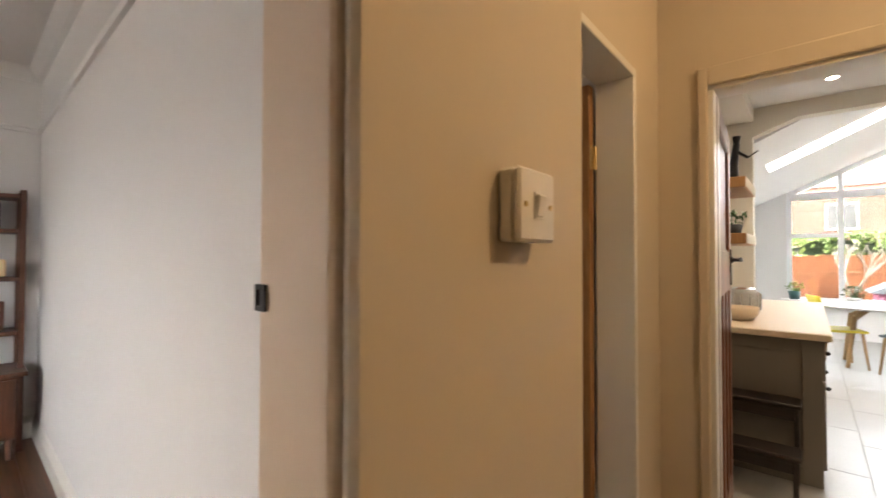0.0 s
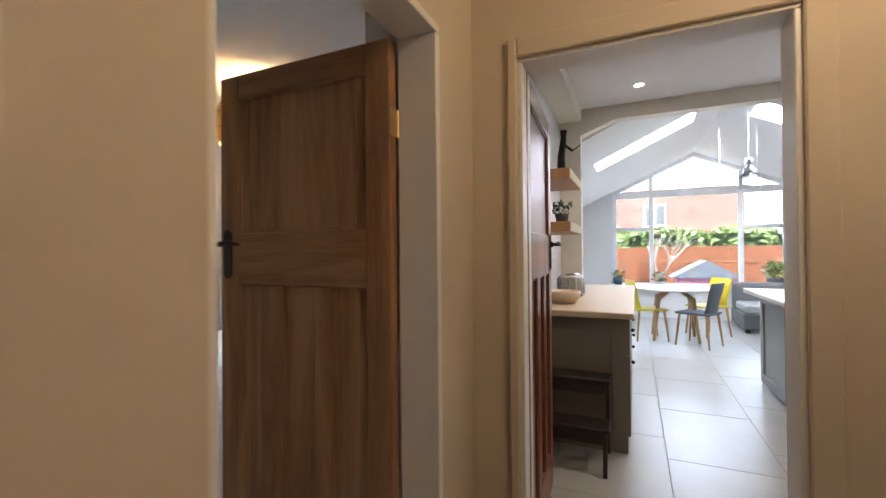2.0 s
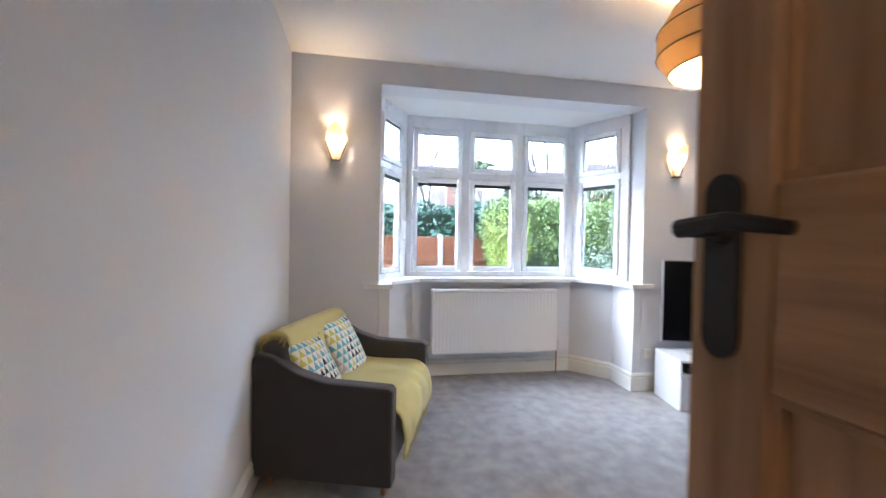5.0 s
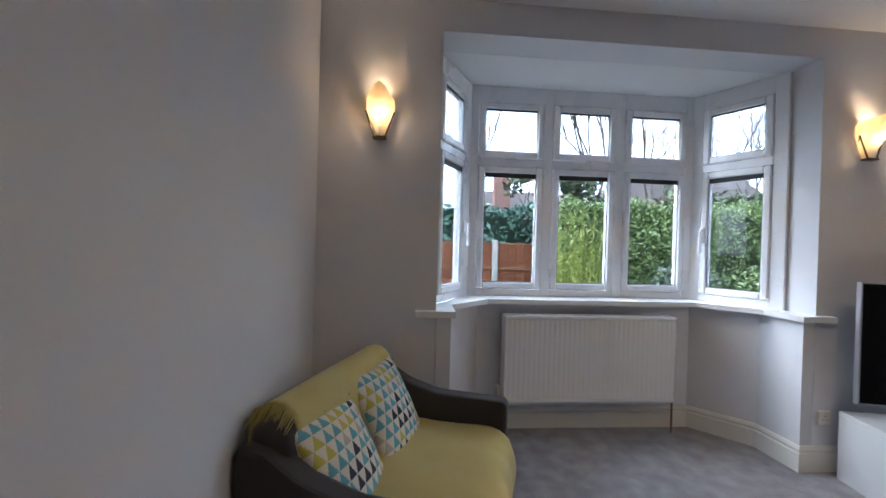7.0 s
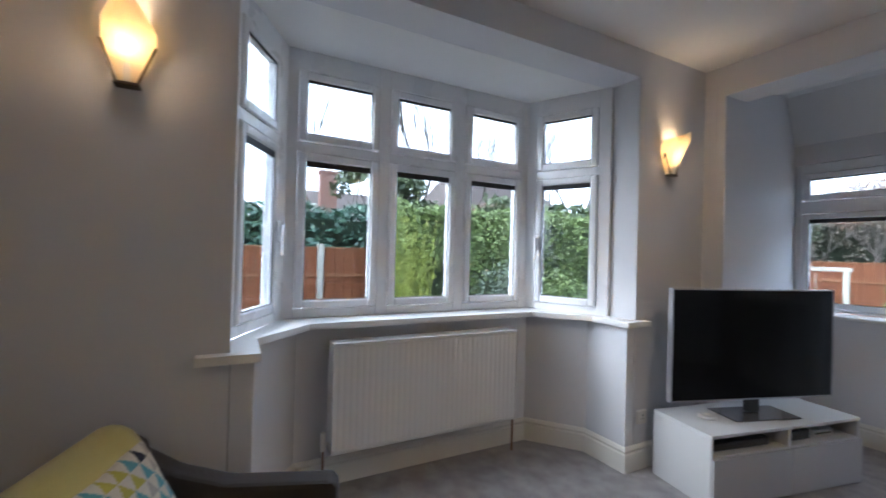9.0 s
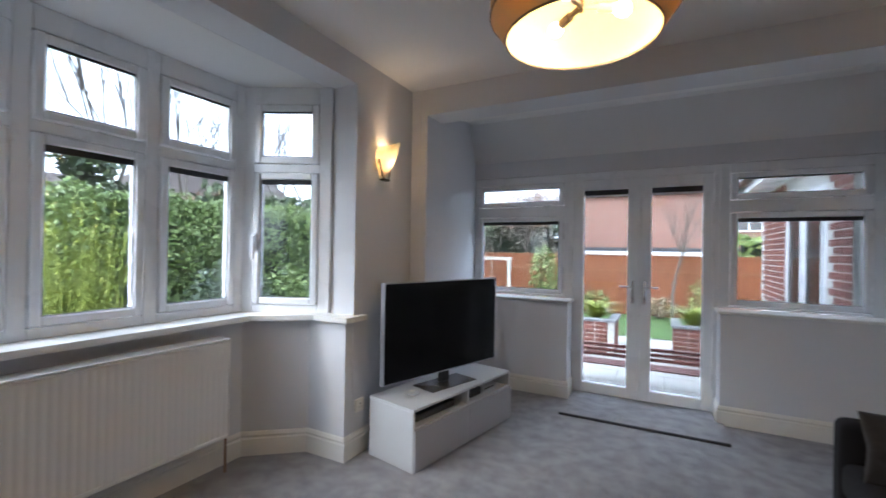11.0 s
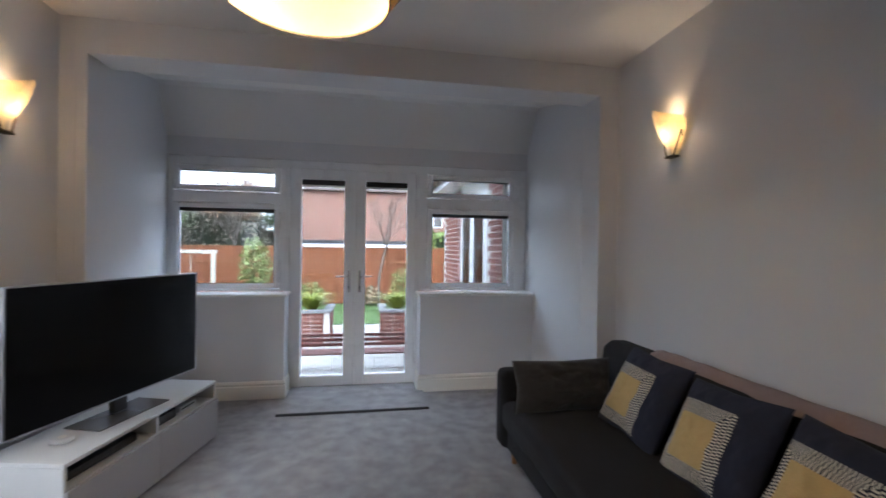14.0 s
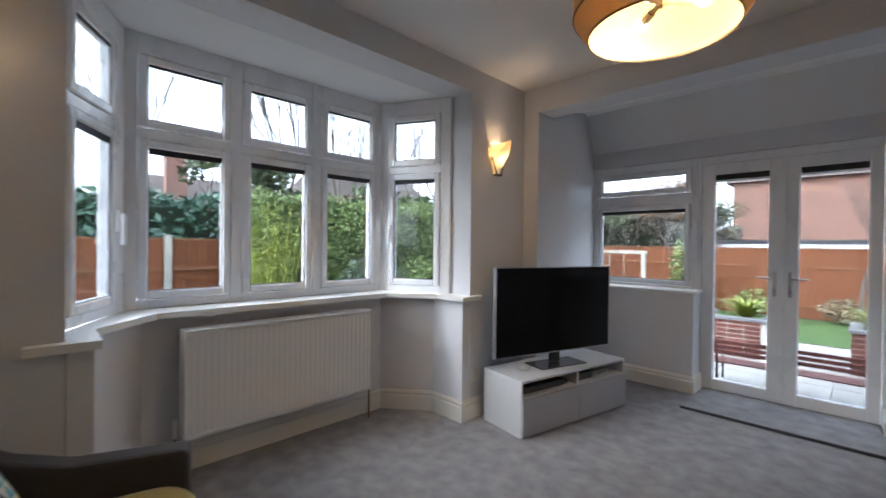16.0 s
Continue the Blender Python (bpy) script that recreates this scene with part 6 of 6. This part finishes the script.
house(-6.45, 26, -0.42, 12, 8, 4.95, 2.6, "red brick neighbouring house behind the garden", [(7.4, 8.5, 3.0, 4.2)])
ol = thing("garage", -6.2, 21, -0.42, 0, "low garage with a grey flat roof edge behind the fence", "garage")
part("wall", box(0.2, 6.6, 0.2, 4, 0, 1.86), HOUSE, ol)
part("roof", box(0, 6.8, 0, 4.2, 1.87, 2.12, 0.02), material("grey_felt_roof", (0.06, 0.06, 0.065), 0.8, var=0.2, scale=3), ol)
part("fascia", box(-0.02, 6.82, -0.03, -0.001, 1.80, 1.95), UPVC, ol)
house(-25, 6.2, -0.5, 6, 7, 3.6, 1.8, "distant brick house with a tall chimney", [], 90, (0.0, 0.4, 0.6))
house(-24, 13.2, -0.5, 11.3, 8, 3.0, 4.5, "distant house with a hipped grey-brown tiled roof", [], 90, None, 2.2)
house(-28, -10, -0.5, 9, 8, 5.0, 2.5, "distant brick house behind bare trees", [(1, 2.4, 1, 2.2)], 90)
house(-1.5, 46, -0.42, 6, 8, 4.2, 2.0, "pale distant house beyond the garden", [(1, 2.2, 2.4, 3.6), (3.6, 4.8, 2.4, 3.6)])

# bare winter trees and evergreens
BARK = material("grey_brown_bark", (0.12, 0.10, 0.085), 0.95, var=0.3, scale=6, fine=0.3, fine_scale=40)
PALE_BARK = material("pale_birch_bark", (0.42, 0.36, 0.30), 0.9, var=0.3, scale=9)


def twig(bm, a, b, r0, r1):
    """A thin three-sided taper, cheap enough for thousands."""
    d = (b - a).normalized()
    u = d.orthogonal().normalized()
    w = d.cross(u)
    ends = [[bm.verts.new(p + (u * math.cos(2.0944 * i) + w * math.sin(2.0944 * i)) * r) for i in range(3)] for p, r in ((a, r0), (b, r1))]
    for i in range(3):
        bm.faces.new((ends[0][i], ends[0][(i + 1) % 3], ends[1][(i + 1) % 3], ends[1][i]))


def tree(x, y, z, h, seed, label, bark, depth=5, spread=0.6, crown=None, girth=0.013):
    """A tapered trunk that forks into limbs and twigs."""
    rnd = random.Random(seed)
    t = thing("tree", x, y, z, 0, label, "tree")
    trunk, twigs, tips = bmesh.new(), bmesh.new(), []

    def grow(p, d, length, r, level):
        q = p
        n = 3 if level < 2 else 2
        for k in range(n):
            e = q + d * (length / n)
            if level < 2:
                rod(trunk, q, e, r * (1 - 0.25 * k / n), r * (1 - 0.25 * (k + 1) / n), 7)
            else:
                twig(twigs, q, e, r * (1 - 0.25 * k / n), r * (1 - 0.25 * (k + 1) / n))
            q = e
            d = (d + Vector((rnd.uniform(-1, 1), rnd.uniform(-1, 1), rnd.uniform(-0.4, 0.8))) * 0.16).normalized()
        if level >= depth:
            tips.append(q)
            return
        for _ in range(3 if level < 3 else 2):
            s = Vector((rnd.uniform(-1, 1), rnd.uniform(-1, 1), rnd.uniform(-0.1, 0.9)))
            grow(q, (d + s * spread).normalized(), length * rnd.uniform(0.6, 0.82), r * 0.6, level + 1)

    grow(Vector((0, 0, 0)), Vector((rnd.uniform(-0.1, 0.1), rnd.uniform(-0.1, 0.1), 1)).normalized(), h * 0.27, h * girth, 0)
    part("trunk", trunk, bark, t)
    tagged(part("branches", twigs, bark, t), "", "", "", "stuff")
    if crown:
        cb = bmesh.new()
        for i, p in enumerate(tips):
            leaves(cb, crown[1], p, (0.35, 0.35, 0.25), crown[2], seed + i)
        tagged(part("crown", cb, crown[0], t), "", "", "", "stuff")
    return t


for k, (x, y, h) in enumerate(((-19, 9.3, 12), (-20, 12.2, 11), (-16, 2.2, 11), (-17, -3.5, 12), (-23, 5.0, 13), (-18, 16.5, 11), (-21, 20, 12))):
    tree(x, y, -0.5, h, 40 + k, "tall bare winter tree beyond the hedge", BARK, 7, 0.5, None, 0.011)
EVERGREEN = leaf_material("evergreen_leaf", (0.03, 0.05, 0.02), (0.12, 0.15, 0.06))
RUST = leaf_material("rust_leaf", (0.16, 0.08, 0.04), (0.30, 0.17, 0.09))
tree(-14.5, 5.8, -0.5, 5.4, 61, "leafy evergreen tree beyond the hedge", BARK, 4, 0.7, (EVERGREEN, 26, 0.16))
tree(-14.0, 9.6, -0.5, 4.4, 62, "rust-leaved small tree beyond the hedge", BARK, 4, 0.7, (RUST, 14, 0.12))
tree(-6.9, 17.5, -0.42, 4.4, 63, "half-bare garden tree behind the fence", BARK, 5, 0.6, (RUST, 16, 0.07))
tree(-5.2, 18.6, -0.42, 4.0, 66, "half-bare garden tree behind the fence", BARK, 5, 0.6, (EVERGREEN, 16, 0.07))
tree(-8.6, 18.6, -0.42, 4.6, 67, "thin-leaved tree behind the garden swing", BARK, 5, 0.6, (EVERGREEN, 18, 0.07))
tree(-7.6, 20.5, -0.42, 5.0, 68, "bare tree behind the garden fence", BARK, 6, 0.6, (RUST, 8, 0.07))
tree(-10.2, 20.0, -0.42, 4.8, 69, "twiggy brown tree behind the garden fence", BARK, 6, 0.6, (RUST, 8, 0.07))
tree(-9.4, 17.2, -0.42, 3.6, 70, "twiggy brown bush behind the garden fence", BARK, 5, 0.7, (EVERGREEN, 14, 0.06))
tree(-1.85, 14.6, -0.42, 4.2, 64, "slim bare tree by the garden fence", BARK, 5, 0.4)
tree(1.0, 12.4, -0.42, 3.3, 65, "pale crooked tree outside the gable window", PALE_BARK, 3, 0.9)
hp = thing("play_house", 1.5, 13.0, -0.42, 0, "small pink playhouse with a grey roof", "playhouse")
part("wall", box(0.0, 1.3, 0.0, 1.1, 0.0, 1.05), material("pink_boards", (0.55, 0.20, 0.32), 0.7, var=0.1), hp)
r = bmesh.new()
a = [r.verts.new(v) for v in ((-0.15, -0.12, 1.0), (1.45, -0.12, 1.0), (1.45, 1.2, 1.0), (-0.15, 1.2, 1.0), (0.65, -0.12, 1.45), (0.65, 1.2, 1.45))]
for f in ((0, 1, 4), (2, 3, 5), (0, 4, 5, 3), (1, 2, 5, 4), (0, 1, 2, 3)):
    r.faces.new([a[i] for i in f])
part("roof", r, material("grey_felt", (0.16, 0.17, 0.19), 0.8, var=0.1), hp)
part("window", box(0.2, 0.55, -0.015, 0.001, 0.45, 0.8), UPVC, hp)
THICKET = leaf_material("winter_thicket_leaf", (0.17, 0.145, 0.105), (0.36, 0.33, 0.25))
leafy("thicket", [(-13.5, -6.6, 19.6, 21.2, -0.4, 2.75), (-9.0, -5.4, 21.4, 22.4, -0.4, 2.1)], 34000, 0.075, THICKET, 12, "tangled brown-green winter shrubs behind the garden fence", "shrubs")
leafy("far_hedge", [(0.0, 10.0, 17.4, 18.4, -0.4, 2.0)], 4000, 0.14, PRIVET, 9, "green hedge beyond the garden fence", "hedge")
leafy("side_hedge", [(-11.0, -10.2, 7.0, 20.0, -0.4, 2.6)], 6000, 0.12, EVERGREEN, 10, "tall dark green hedge along the garden side", "hedge")
